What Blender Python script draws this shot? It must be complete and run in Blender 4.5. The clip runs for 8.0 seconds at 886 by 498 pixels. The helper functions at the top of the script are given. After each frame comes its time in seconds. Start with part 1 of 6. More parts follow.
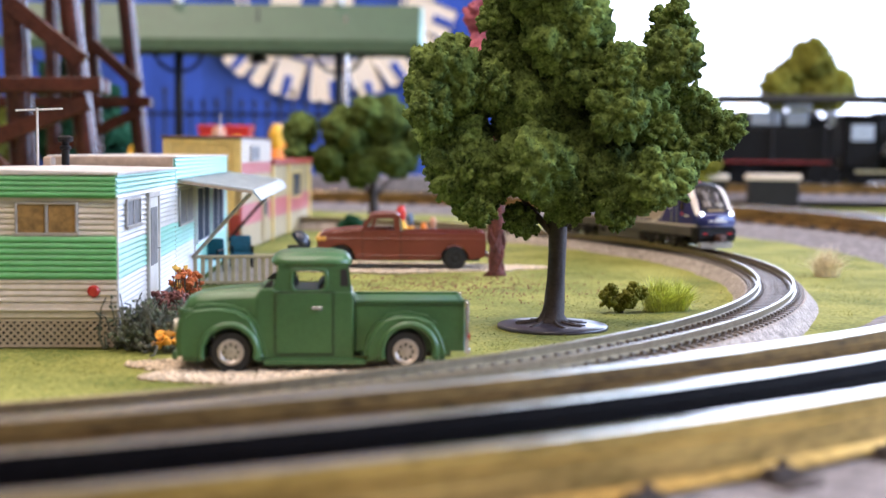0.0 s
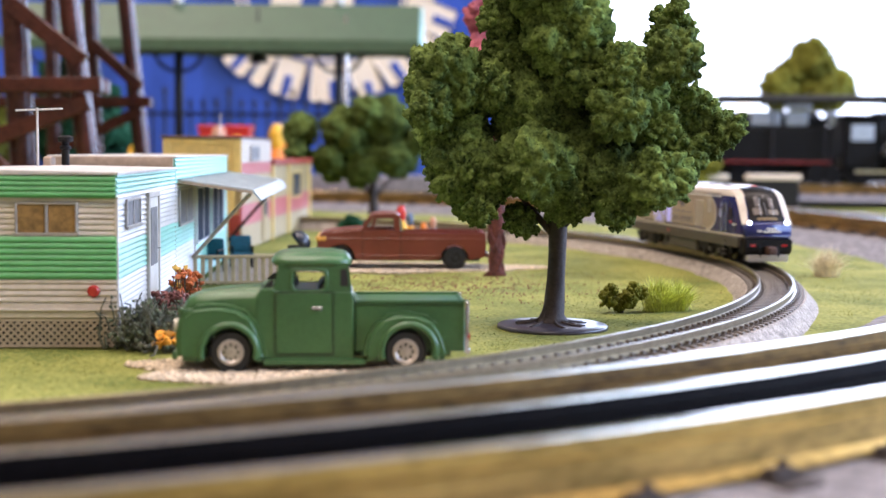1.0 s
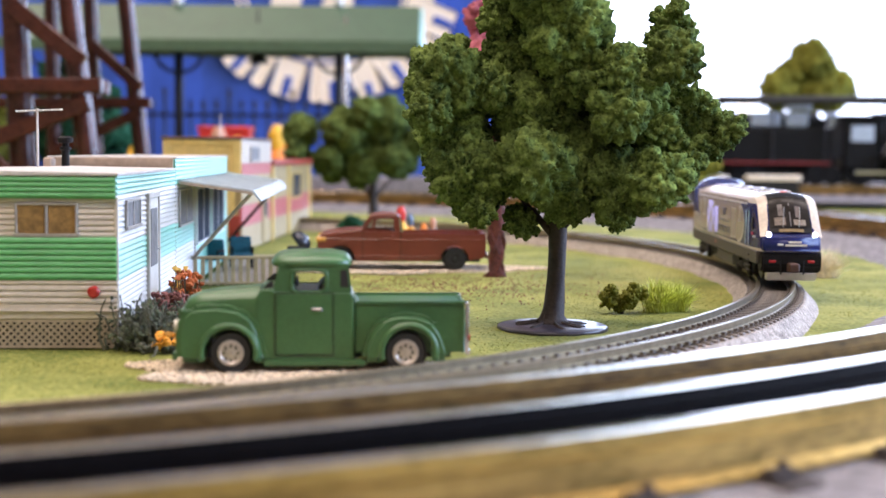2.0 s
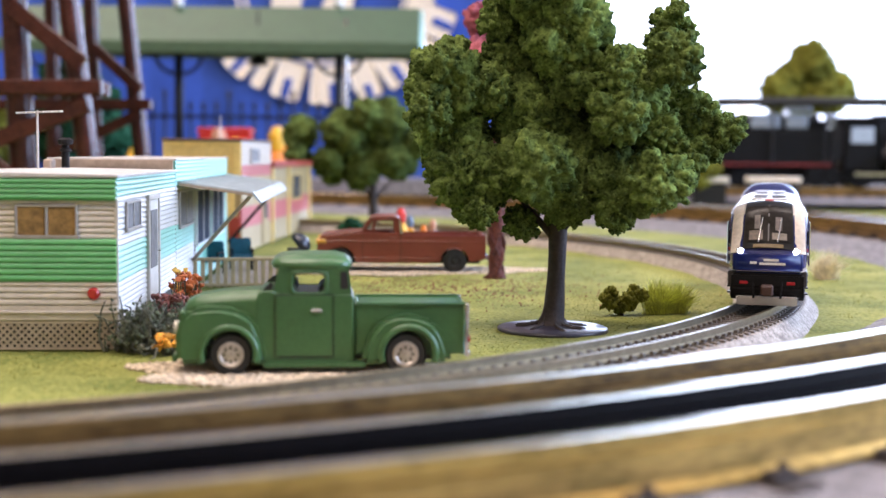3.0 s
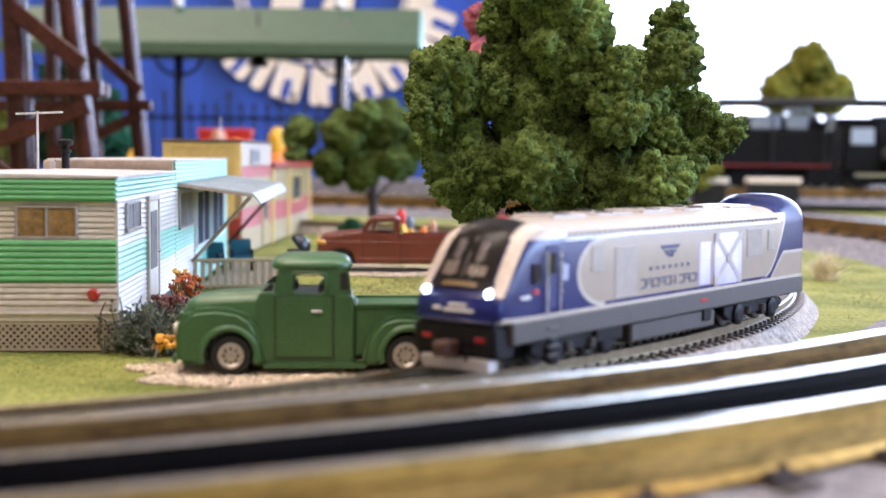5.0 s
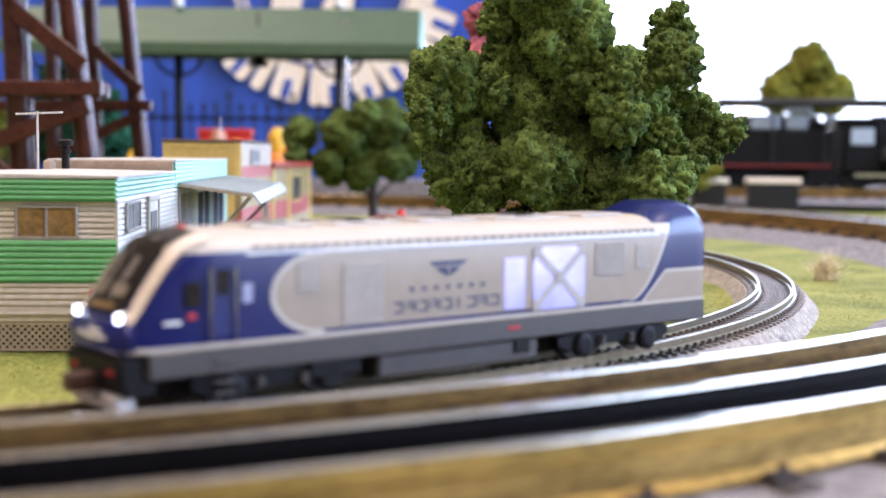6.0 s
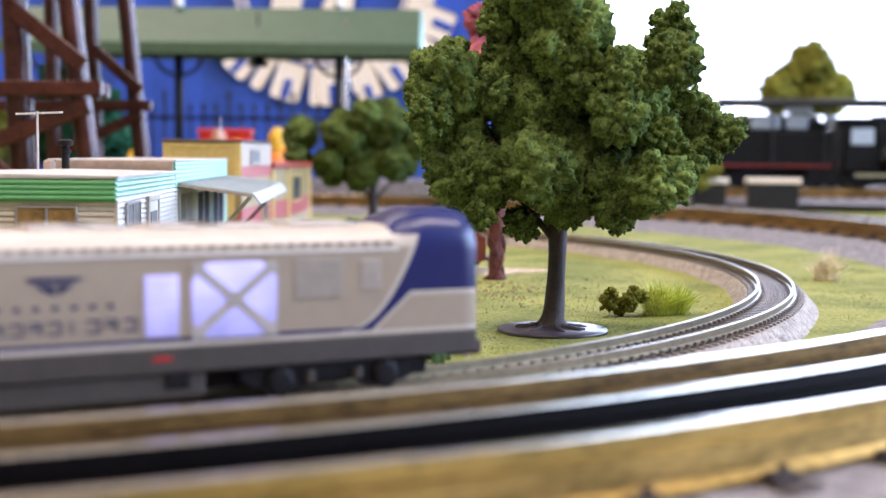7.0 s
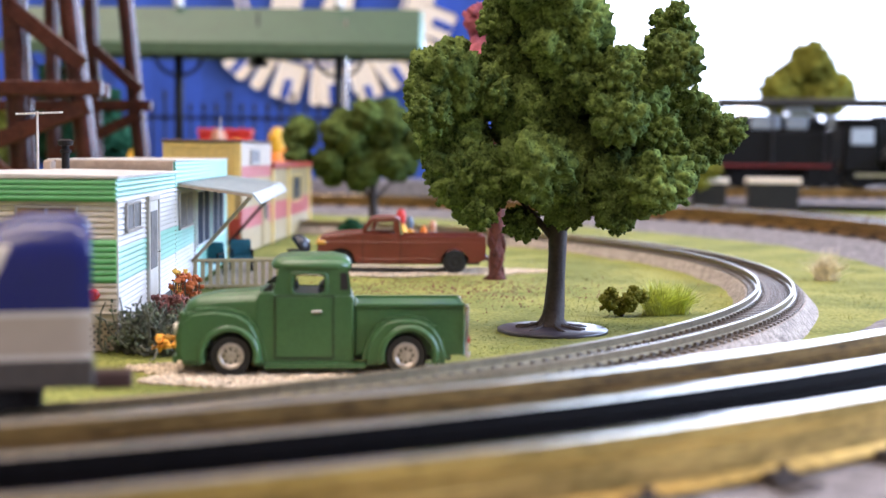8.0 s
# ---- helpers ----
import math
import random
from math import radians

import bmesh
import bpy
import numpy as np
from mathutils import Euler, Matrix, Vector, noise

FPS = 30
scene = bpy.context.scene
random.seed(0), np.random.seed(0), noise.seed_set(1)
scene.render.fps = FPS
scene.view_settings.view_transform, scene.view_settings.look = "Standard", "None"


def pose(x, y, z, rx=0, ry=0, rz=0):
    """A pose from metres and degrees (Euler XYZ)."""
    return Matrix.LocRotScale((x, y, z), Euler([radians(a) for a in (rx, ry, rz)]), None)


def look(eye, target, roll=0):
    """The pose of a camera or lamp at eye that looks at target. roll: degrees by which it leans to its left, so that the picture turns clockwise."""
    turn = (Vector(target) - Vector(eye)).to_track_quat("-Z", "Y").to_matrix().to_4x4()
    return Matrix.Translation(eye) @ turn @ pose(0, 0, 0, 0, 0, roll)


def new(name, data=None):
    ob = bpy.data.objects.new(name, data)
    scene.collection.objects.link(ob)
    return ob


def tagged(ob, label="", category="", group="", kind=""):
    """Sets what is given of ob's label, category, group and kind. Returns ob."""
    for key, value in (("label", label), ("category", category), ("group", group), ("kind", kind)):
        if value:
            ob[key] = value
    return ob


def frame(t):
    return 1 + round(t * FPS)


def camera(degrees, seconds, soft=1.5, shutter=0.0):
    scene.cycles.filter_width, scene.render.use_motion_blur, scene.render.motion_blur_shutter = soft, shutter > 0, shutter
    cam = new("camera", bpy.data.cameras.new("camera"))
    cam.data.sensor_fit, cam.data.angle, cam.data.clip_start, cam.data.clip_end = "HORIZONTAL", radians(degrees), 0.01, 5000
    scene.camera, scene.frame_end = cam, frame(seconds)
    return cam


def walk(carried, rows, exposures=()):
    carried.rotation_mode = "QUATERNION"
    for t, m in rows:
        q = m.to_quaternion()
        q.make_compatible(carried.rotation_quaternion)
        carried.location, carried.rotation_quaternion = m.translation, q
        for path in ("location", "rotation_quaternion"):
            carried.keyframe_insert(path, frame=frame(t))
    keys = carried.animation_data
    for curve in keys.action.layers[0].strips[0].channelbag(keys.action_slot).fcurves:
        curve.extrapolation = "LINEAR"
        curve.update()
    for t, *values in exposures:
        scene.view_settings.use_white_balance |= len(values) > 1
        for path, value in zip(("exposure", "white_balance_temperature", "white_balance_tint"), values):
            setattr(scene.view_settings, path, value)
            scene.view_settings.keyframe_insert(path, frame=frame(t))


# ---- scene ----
# All lengths below are in millimetres of the layout; MM turns them into metres.
MM = 0.001
EYE = (0.0, 0.0, 43.15 * MM)


def aim(pitch):
    return look(EYE, (0.0, 1.0, EYE[2] - math.tan(radians(pitch))), 0.55)


cam = camera(37.86, 8.0, soft=1.5, shutter=0.2)
cam.data.dof.use_dof = True
cam.data.dof.focus_distance = 0.330
cam.data.dof.aperture_fstop = 18.0
walk(cam, [(0.0, aim(4.271)), (1.0, aim(4.271)), (1.7, aim(4.260)), (2.8, aim(4.160)), (3.6, aim(4.158)),
           (4.5, aim(4.130)), (5.8, aim(4.110)), (8.0, aim(4.110))],
     exposures=[(0.0, 0.34, 5780, 25), (8.0, 0.34, 5780, 25)])

# ---- world and light ----
world = bpy.data.worlds.new("world")
scene.world = world
world.use_nodes = True
wn = world.node_tree.nodes
sky = wn.new("ShaderNodeTexSky")
sky.sky_type = "NISHITA"
sky.sun_disc = False
sky.sun_elevation = radians(40)
sky.sun_rotation = radians(60)
wn["Background"].inputs[1].default_value = 0.12
world.node_tree.links.new(sky.outputs[0], wn["Background"].inputs[0])


def area(name, x, y, z, tx, ty, tz, w, h, power, color):
    d = bpy.data.lights.new(name, "AREA")
    d.shape, d.size, d.size_y, d.energy, d.color = "RECTANGLE", w, h, power, color
    ob = new(name, d)
    ob.matrix_world = look((x, y, z), (tx, ty, tz))
    return ob


area("window_daylight", 1.45, 2.90, 0.75, 0.3, 0.5, 0.0, 2.3, 1.0, 42, (0.62, 0.80, 1.0))
area("side_window_daylight", 2.42, 0.45, 0.85, 0.0, 0.45, 0.0, 2.2, 1.4, 72, (0.52, 0.75, 1.0))
area("ceiling_lamp_light", -0.55, 0.35, 1.72, -0.55, 0.35, 0.0, 1.2, 0.3, 17, (1.0, 0.82, 0.57))
# Added lamp, out of view: warms the north wall that the rail heads reflect.
area("ceiling_lamp_light", -0.95, 2.10, 1.72, -0.95, 2.10, 0.0, 1.2, 0.3, 8, (1.0, 0.80, 0.54))
area("ceiling_lamp_light", -0.55, -0.75, 1.72, -0.55, -0.75, 0.0, 1.2, 0.3, 17, (1.0, 0.80, 0.54))
area("ceiling_lamp_light", 0.85, 0.35, 1.72, 0.85, 0.35, 0.0, 1.2, 0.3, 10, (1.0, 0.84, 0.61))

# ---- materials ----


def mat(name, color, rough=0.6, metal=0.0, vary=0.15, scale=300.0, bump=0.0, fine=4.0, alt=None, spec=0.5, coat=0.0, flat=1.0):
    """A surface with colour varied at two scales and a fine relief."""
    m = bpy.data.materials.new(name)
    m.use_nodes = True
    nt = m.node_tree
    b = nt.nodes["Principled BSDF"]
    b.inputs["Roughness"].default_value = rough
    b.inputs["Metallic"].default_value = metal
    b.inputs["Specular IOR Level"].default_value = spec
    b.inputs["Coat Weight"].default_value = coat
    tc = nt.nodes.new("ShaderNodeTexCoord")
    n1 = nt.nodes.new("ShaderNodeTexNoise")
    n1.inputs["Scale"].default_value = scale
    n1.inputs["Detail"].default_value = 4
    n2 = nt.nodes.new("ShaderNodeTexNoise")
    n2.inputs["Scale"].default_value = scale * fine
    n2.inputs["Detail"].default_value = 3
    mp = nt.nodes.new("ShaderNodeMapping")
    mp.inputs["Scale"].default_value = (1, 1, flat)
    nt.links.new(tc.outputs["Object"], mp.inputs["Vector"])
    for n in (n1, n2):
        nt.links.new(mp.outputs[0], n.inputs["Vector"])
    add = nt.nodes.new("ShaderNodeMath")
    add.operation = "ADD"
    nt.links.new(n1.outputs[0], add.inputs[0])
    nt.links.new(n2.outputs[0], add.inputs[1])
    half = nt.nodes.new("ShaderNodeMath")
    half.operation = "MULTIPLY"
    half.inputs[1].default_value = 0.5
    nt.links.new(add.outputs[0], half.inputs[0])
    ramp = nt.nodes.new("ShaderNodeValToRGB")
    c = np.array(color)
    lo = c * (1 - vary)
    hi = np.array(alt) if alt else np.minimum(c * (1 + vary), 1)
    ramp.color_ramp.elements[0].position, ramp.color_ramp.elements[1].position = 0.36, 0.64
    ramp.color_ramp.elements[0].color = (*lo, 1)
    ramp.color_ramp.elements[1].color = (*hi, 1)
    nt.links.new(half.outputs[0], ramp.inputs[0])
    nt.links.new(ramp.outputs[0], b.inputs["Base Color"])
    if bump:
        bp = nt.nodes.new("ShaderNodeBump")
        bp.inputs["Strength"].default_value = bump
        bp.inputs["Distance"].default_value = 0.0004
        nt.links.new(half.outputs[0], bp.inputs["Height"])
        nt.links.new(bp.outputs[0], b.inputs["Normal"])
    return m


def glow(name, color, strength):
    m = bpy.data.materials.new(name)
    m.use_nodes = True
    b = m.node_tree.nodes["Principled BSDF"]
    b.inputs["Base Color"].default_value = (*color, 1)
    b.inputs["Emission Color"].default_value = (*color, 1)
    b.inputs["Emission Strength"].default_value = strength
    return m


def island_vary(m, amount=0.35):
    """Adds a random brightness for each loose piece of a joined mesh."""
    nt = m.node_tree
    b = nt.nodes["Principled BSDF"]
    src = b.inputs["Base Color"].links[0].from_socket
    geo = nt.nodes.new("ShaderNodeNewGeometry")
    mp = nt.nodes.new("ShaderNodeMapRange")
    mp.inputs["To Min"].default_value, mp.inputs["To Max"].default_value = 1 - amount, 1 + amount
    nt.links.new(geo.outputs["Random Per Island"], mp.inputs["Value"])
    hsv = nt.nodes.new("ShaderNodeHueSaturation")
    nt.links.new(mp.outputs[0], hsv.inputs["Value"])
    nt.links.new(src, hsv.inputs["Color"])
    nt.links.new(hsv.outputs[0], b.inputs["Base Color"])
    return m


TURF = mat("turf", (0.175, 0.225, 0.042), 0.95, 0, 0.5, 30, 1.0, 30, alt=(0.33, 0.325, 0.085), spec=0.15)
BALLAST = mat("grey_ballast", (0.20, 0.185, 0.19), 0.9, 0, 0.6, 300, 1.0, 5, spec=0.2)
CONCRETE = mat("grey_roadbed_plastic", (0.32, 0.28, 0.24), 0.75, 0, 0.6, 500, 1.0, 4, spec=0.3)
TIE_BROWN = mat("dark_tie_plastic", (0.075, 0.062, 0.052), 0.45, 0, 0.4, 400, 0.3, alt=(0.19, 0.16, 0.13))
TIE_WOOD = mat("weathered_tie", (0.040, 0.030, 0.026), 0.9, 0, 0.35, 250, 0.6)
RAIL = mat("nickel_rail", (0.31, 0.26, 0.17), 0.36, 1.0, 0.2, 400, 0.05)
BRASS = mat("brassy_rail_side", (0.47, 0.32, 0.105), 0.30, 0.85, 0.5, 50, 0.15, 7, flat=7.0)
BROWN_RAIL = mat("worn_brown_rail_side", (0.20, 0.12, 0.058), 0.35, 0.6, 0.6, 60, 0.15, 6, flat=6.0, alt=(0.42, 0.26, 0.08))
HEAD = mat("polished_rail_head", (0.74, 0.64, 0.50), 0.19, 1.0, 0.12, 200, 0.05)
BLACK_RAIL = mat("blackened_rail_side", (0.004, 0.0035, 0.004), 0.5, 0.0, 0.3, 300, 0.1, spec=0.1)
BROWN_WOOD = mat("red_brown_timber", (0.058, 0.0145, 0.008), 0.27, 0, 0.55, 90, 0.6, 8, spec=0.45)
WHITE_PLASTIC = mat("white_plastic", (0.78, 0.77, 0.74), 0.45, 0, 0.06, 200)
BEIGE = mat("beige_siding", (0.46, 0.38, 0.28), 0.42, 0, 0.10, 150)
# aqua paint with the cool side-window light mixed into its colour
AQUA_COOL_LIT = mat("aqua_siding_cool_lit", (0.20, 0.50, 0.39), 0.4, 0, 0.08, 150)
YELLOW = mat("yellow_siding", (0.72, 0.53, 0.16), 0.5, 0, 0.12, 150)
PINK = mat("pink_siding", (0.42, 0.09, 0.075), 0.5, 0, 0.12, 150)
CREAM = mat("cream_siding", (0.36, 0.27, 0.12), 0.5, 0, 0.1, 150)
RED_TRIM = mat("red_trim", (0.30, 0.040, 0.022), 0.5, 0, 0.15, 150)
ROOF_GREY = mat("pale_grey_roof", (0.55, 0.52, 0.48), 0.55, 0, 0.12, 100)
TAN = mat("tan_board", (0.42, 0.32, 0.24), 0.6, 0, 0.15, 150)
CURTAIN = mat("amber_curtain", (0.26, 0.15, 0.045), 0.7, 0, 0.35, 250, 0.3)
DARK = mat("dark_interior", (0.02, 0.018, 0.018), 0.5, 0, 0.2, 200)
TYRE = mat("black_rubber", (0.012, 0.012, 0.012), 0.65, 0, 0.25, 500, 0.2)
CHROME = mat("chrome", (0.75, 0.74, 0.72), 0.16, 1.0, 0.08, 400)
HUBCAP = mat("dull_steel_hub", (0.50, 0.46, 0.41), 0.38, 0.7, 0.2, 400)
TRUCK_GREEN = mat("satin_green_paint", (0.055, 0.136, 0.048), 0.28, 0, 0.12, 120, 0.03, 12)
TRUCK_RED = mat("oxide_red_paint", (0.19, 0.045, 0.027), 0.30, 0, 0.18, 120, 0.04, 12)
FOLIAGE = island_vary(mat("green_foam_foliage", (0.038, 0.074, 0.018), 0.95, 0, 0.6, 260, 1.0, 5, alt=(0.190, 0.262, 0.064), spec=0.1), 0.32)
FOLIAGE_DEEP = island_vary(mat("deep_green_foam_foliage", (0.024, 0.050, 0.013), 0.95, 0, 0.6, 200, 1.0, 5, alt=(0.115, 0.160, 0.038), spec=0.1), 0.32)
FOLIAGE_BLUE = island_vary(mat("bluish_foam_foliage", (0.014, 0.058, 0.030), 0.95, 0, 0.4, 150, 0.8, 8, spec=0.1), 0.4)
FOLIAGE_OLIVE = island_vary(mat("olive_foam_foliage", (0.15, 0.15, 0.022), 0.95, 0, 0.4, 150, 0.8, 8, spec=0.1), 0.3)
FOLIAGE_PINK = island_vary(mat("plum_foam_foliage", (0.40, 0.12, 0.15), 0.95, 0, 0.4, 150, 0.8, 8, spec=0.1), 0.3)
BARK = mat("dark_brown_bark", (0.030, 0.019, 0.015), 0.7, 0, 0.35, 250, 0.7)
BARK_RED = mat("reddish_bark", (0.11, 0.030, 0.024), 0.8, 0, 0.6, 300, 1.0)
GRAVEL = island_vary(mat("pale_gravel", (0.60, 0.50, 0.37), 0.9, 0, 0.25, 400, 0.5), 0.3)
FABRIC_BLUE = mat("blue_banner_cloth", (0.022, 0.068, 0.36), 0.75, 0, 0.12, 10, 0.2, 20)
BANNER_CREAM = mat("cream_banner_print", (0.80, 0.70, 0.58), 0.75, 0, 0.06, 10, 0.1, 20)
ROOF_GREEN = mat("sage_green_roof", (0.054, 0.096, 0.049), 0.5, 0, 0.1, 40)
IRON = mat("black_ironwork", (0.012, 0.012, 0.014), 0.45, 0.2, 0.2, 100)
WALL = mat("cream_wall_paint", (0.42, 0.34, 0.25), 0.85, 0, 0.05, 6)
CEILING = mat("white_ceiling_paint", (0.60, 0.57, 0.52), 0.9, 0, 0.04, 5)
GREY_BODY = mat("grey_underframe_paint", (0.056, 0.048, 0.040), 0.45, 0, 0.12, 200)
DARK_GEAR = mat("dark_grey_gear", (0.010, 0.009, 0.009), 0.55, 0, 0.3, 400, 0.2, spec=0.15)

# ---- mesh helpers ----


def thing(name, x, y, z=0.0, rz=0.0, label="", category="", group="", kind=""):
    ob = new(name)
    ob.empty_display_size = 0.01
    ob.matrix_world = pose(x * MM, y * MM, z * MM, 0, 0, rz)
    return tagged(ob, label, category, group, kind)


def part(name, bm, material, parent=None, label="", smooth=False):
    """Links a bmesh given in millimetres as one mesh under a thing or a part."""
    bmesh.ops.scale(bm, vec=(MM, MM, MM), verts=bm.verts)
    me = bpy.data.meshes.new(name)
    bm.to_mesh(me)
    bm.free()
    me.materials.append(material)
    if smooth:
        me.shade_smooth()
    ob = new(name, me)
    if parent is not None:
        ob.parent = parent
    if label:
        ob["label"] = label
    return ob


def raw(name, verts, faces, material, parent=None, label="", smooth=False):
    """The same from arrays of vertices and faces."""
    me = bpy.data.meshes.new(name)
    me.from_pydata((np.asarray(verts) * MM).tolist(), [], np.asarray(faces).tolist() if not isinstance(faces, list) else faces)
    me.update()
    me.materials.append(material)
    if smooth:
        me.shade_smooth()
    ob = new(name, me)
    if parent is not None:
        ob.parent = parent
    if label:
        ob["label"] = label
    return ob


def box(x0, x1, y0, y1, z0, z1, bevel=0.0, bm=None, seg=1):
    one = bmesh.new()
    vs = [one.verts.new((x, y, z)) for x in (x0, x1) for y in (y0, y1) for z in (z0, z1)]
    for f in ((0, 1, 3, 2), (4, 6, 7, 5), (0, 4, 5, 1), (2, 3, 7, 6), (0, 2, 6, 4), (1, 5, 7, 3)):
        one.faces.new([vs[i] for i in f])
    if bevel:
        bmesh.ops.bevel(one, geom=one.edges[:], offset=bevel, segments=seg, affect="EDGES")
    bmesh.ops.recalc_face_normals(one, faces=one.faces)
    return merge(one, bm)


def merge(one, bm):
    if bm is None:
        return one
    me = bpy.data.meshes.new("tmp")
    one.to_mesh(me)
    one.free()
    bm.from_mesh(me)
    bpy.data.meshes.remove(me)
    return bm


def prism(profile, y0, y1, bevel=0.0, bm=None, seg=2, axis="y"):
    """A closed outline of (x, z) drawn out from y0 to y1."""
    one = bmesh.new()
    a = [one.verts.new((p[0], y0, p[1])) for p in profile]
    b = [one.verts.new((p[0], y1, p[1])) for p in profile]
    n = len(profile)
    one.faces.new(a)
    one.faces.new(b[::-1])
    for i in range(n):
        one.faces.new((a[i], b[i], b[(i + 1) % n], a[(i + 1) % n]))
    if axis == "x":
        for v in one.verts:
            v.co = Vector((v.co.y, v.co.x, v.co.z))
    bmesh.ops.recalc_face_normals(one, faces=one.faces)
    if bevel:
        bmesh.ops.bevel(one, geom=one.edges[:], offset=bevel, segments=seg, affect="EDGES", clamp_overlap=True)
    return merge(one, bm)


def rod(p, q, r0, r1=None, n=10, bm=None):
    """A round bar from p to q."""
    r1 = r0 if r1 is None else r1
    one = bmesh.new()
    p, q = Vector(p), Vector(q)
    w = (q - p).normalized()
    u = w.orthogonal().normalized()
    v = w.cross(u)
    ra, rb = [], []
    for i in range(n):
        a = 2 * math.pi * i / n
        d = u * math.cos(a) + v * math.sin(a)
        ra.append(one.verts.new(p + d * r0))
        rb.append(one.verts.new(q + d * r1))
    for i in range(n):
        one.faces.new((ra[i], ra[(i + 1) % n], rb[(i + 1) % n], rb[i]))
    one.faces.new(ra[::-1])
    one.faces.new(rb)
    return merge(one, bm)


def beam(p, q, w, h, bm=None, bevel=0.0):
    """A square timber from p to q, w wide and h high."""
    p, q = Vector(p), Vector(q)
    one = box(0, (q - p).length, -w / 2, w / 2, -h / 2, h / 2, bevel)
    m = (q - p).to_track_quat("X", "Z").to_matrix().to_4x4()
    one.transform(Matrix.Translation(p) @ m)
    return merge(one, bm)


def lathe(outline, n=24, bm=None, axis="z", at=(0, 0, 0)):
    """Turns an outline of (radius, height) round an axis."""
    one = bmesh.new()
    rings = []
    for r, h in outline:
        rings.append([one.verts.new((r * math.cos(2 * math.pi * i / n), r * math.sin(2 * math.pi * i / n), h)) for i in range(n)])
    for a, b in zip(rings, rings[1:]):
        for i in range(n):
            one.faces.new((a[i], a[(i + 1) % n], b[(i + 1) % n], b[i]))
    one.faces.new(rings[0][::-1])
    one.faces.new(rings[-1])
    if axis == "y":
        one.transform(Matrix.Rotation(radians(90), 4, "X"))
    if axis == "x":
        one.transform(Matrix.Rotation(radians(90), 4, "Y"))
    one.transform(Matrix.Translation(at))
    bmesh.ops.recalc_face_normals(one, faces=one.faces)
    return merge(one, bm)


def tube(path, r, n=8, bm=None):
    """A bent round bar along a path of points."""
    path = [Vector(p) for p in path]
    rows = []
    for i, p in enumerate(path):
        w = (path[min(i + 1, len(path) - 1)] - path[max(i - 1, 0)]).normalized()
        u = w.cross(Vector((0.31, 0.87, 0.38))).normalized()
        v = w.cross(u)
        rows.append([p + (u * math.cos(2 * math.pi * k / n) + v * math.sin(2 * math.pi * k / n)) * r for k in range(n)])
    return loft(rows, bm)


def loft(rings, bm=None, caps=True, closed=True):
    one = bmesh.new()
    vr = [[one.verts.new(p) for p in r] for r in rings]
    n = len(vr[0])
    for a, b in zip(vr, vr[1:]):
        for i in range(n if closed else n - 1):
            one.faces.new((a[i], a[(i + 1) % n], b[(i + 1) % n], b[i]))
    if caps:
        one.faces.new(vr[0][::-1])
        one.faces.new(vr[-1])
    bmesh.ops.recalc_face_normals(one, faces=one.faces)
    return merge(one, bm)


def ring(cx, cy, profile, a0, a1, n, bm=None):
    """An outline of (radius, z) swept round a centre from angle a0 to a1 (radians)."""
    rows = []
    for i in range(n + 1):
        a = a0 + (a1 - a0) * i / n
        rows.append([(cx + r * math.cos(a), cy + r * math.sin(a), z) for r, z in profile])
    return loft(rows, bm, caps=abs(a1 - a0) < 6.2)


ICO = bmesh.new()
bmesh.ops.create_icosphere(ICO, subdivisions=1, radius=1.0)
ICO_V = np.array([v.co[:] for v in ICO.verts])
ICO.verts.index_update()
ICO_F = np.array([[v.index for v in f.verts] for f in ICO.faces])
ICO.free()


OCT_V = np.array([(1, 0, 0), (-1, 0, 0), (0, 1, 0), (0, -1, 0), (0, 0, 1), (0, 0, -1)], float)
OCT_F = np.array([(0, 2, 4), (2, 1, 4), (1, 3, 4), (3, 0, 4), (2, 0, 5), (1, 2, 5), (3, 1, 5), (0, 3, 5)])


def grains(points, sizes, rng):
    """The same with eight-sided grains turned at random, for fine foliage."""
    n, k = len(points), 6
    a = rng.uniform(0, 2 * np.pi, (n, 1))
    v = OCT_V[None] * (1 + rng.uniform(-0.45, 0.45, (n, k, 1)))
    x = v[:, :, 0] * np.cos(a) - v[:, :, 2] * np.sin(a)
    z = v[:, :, 0] * np.sin(a) + v[:, :, 2] * np.cos(a)
    v = np.stack([x, v[:, :, 1], z], 2) * sizes[:, None, None] + points[:, None, :]
    return v.reshape(-1, 3), (OCT_F[None] + (np.arange(n) * k)[:, None, None]).reshape(-1, 3)


def clumps(points, sizes, rng, squash=0.35):
    """Small uneven lumps at points: one array of vertices and one of faces."""
    n, k = len(points), len(ICO_V)
    v = ICO_V[None] * (1 + rng.uniform(-squash, squash, (n, k, 1)))
    v = v * (sizes[:, None, None] * (1 + rng.uniform(-0.3, 0.3, (n, 1, 3)))) + points[:, None, :]
    f = ICO_F[None] + (np.arange(n) * k)[:, None, None]
    return v.reshape(-1, 3), f.reshape(-1, 3)

# ---- the room, the table and its ground ----


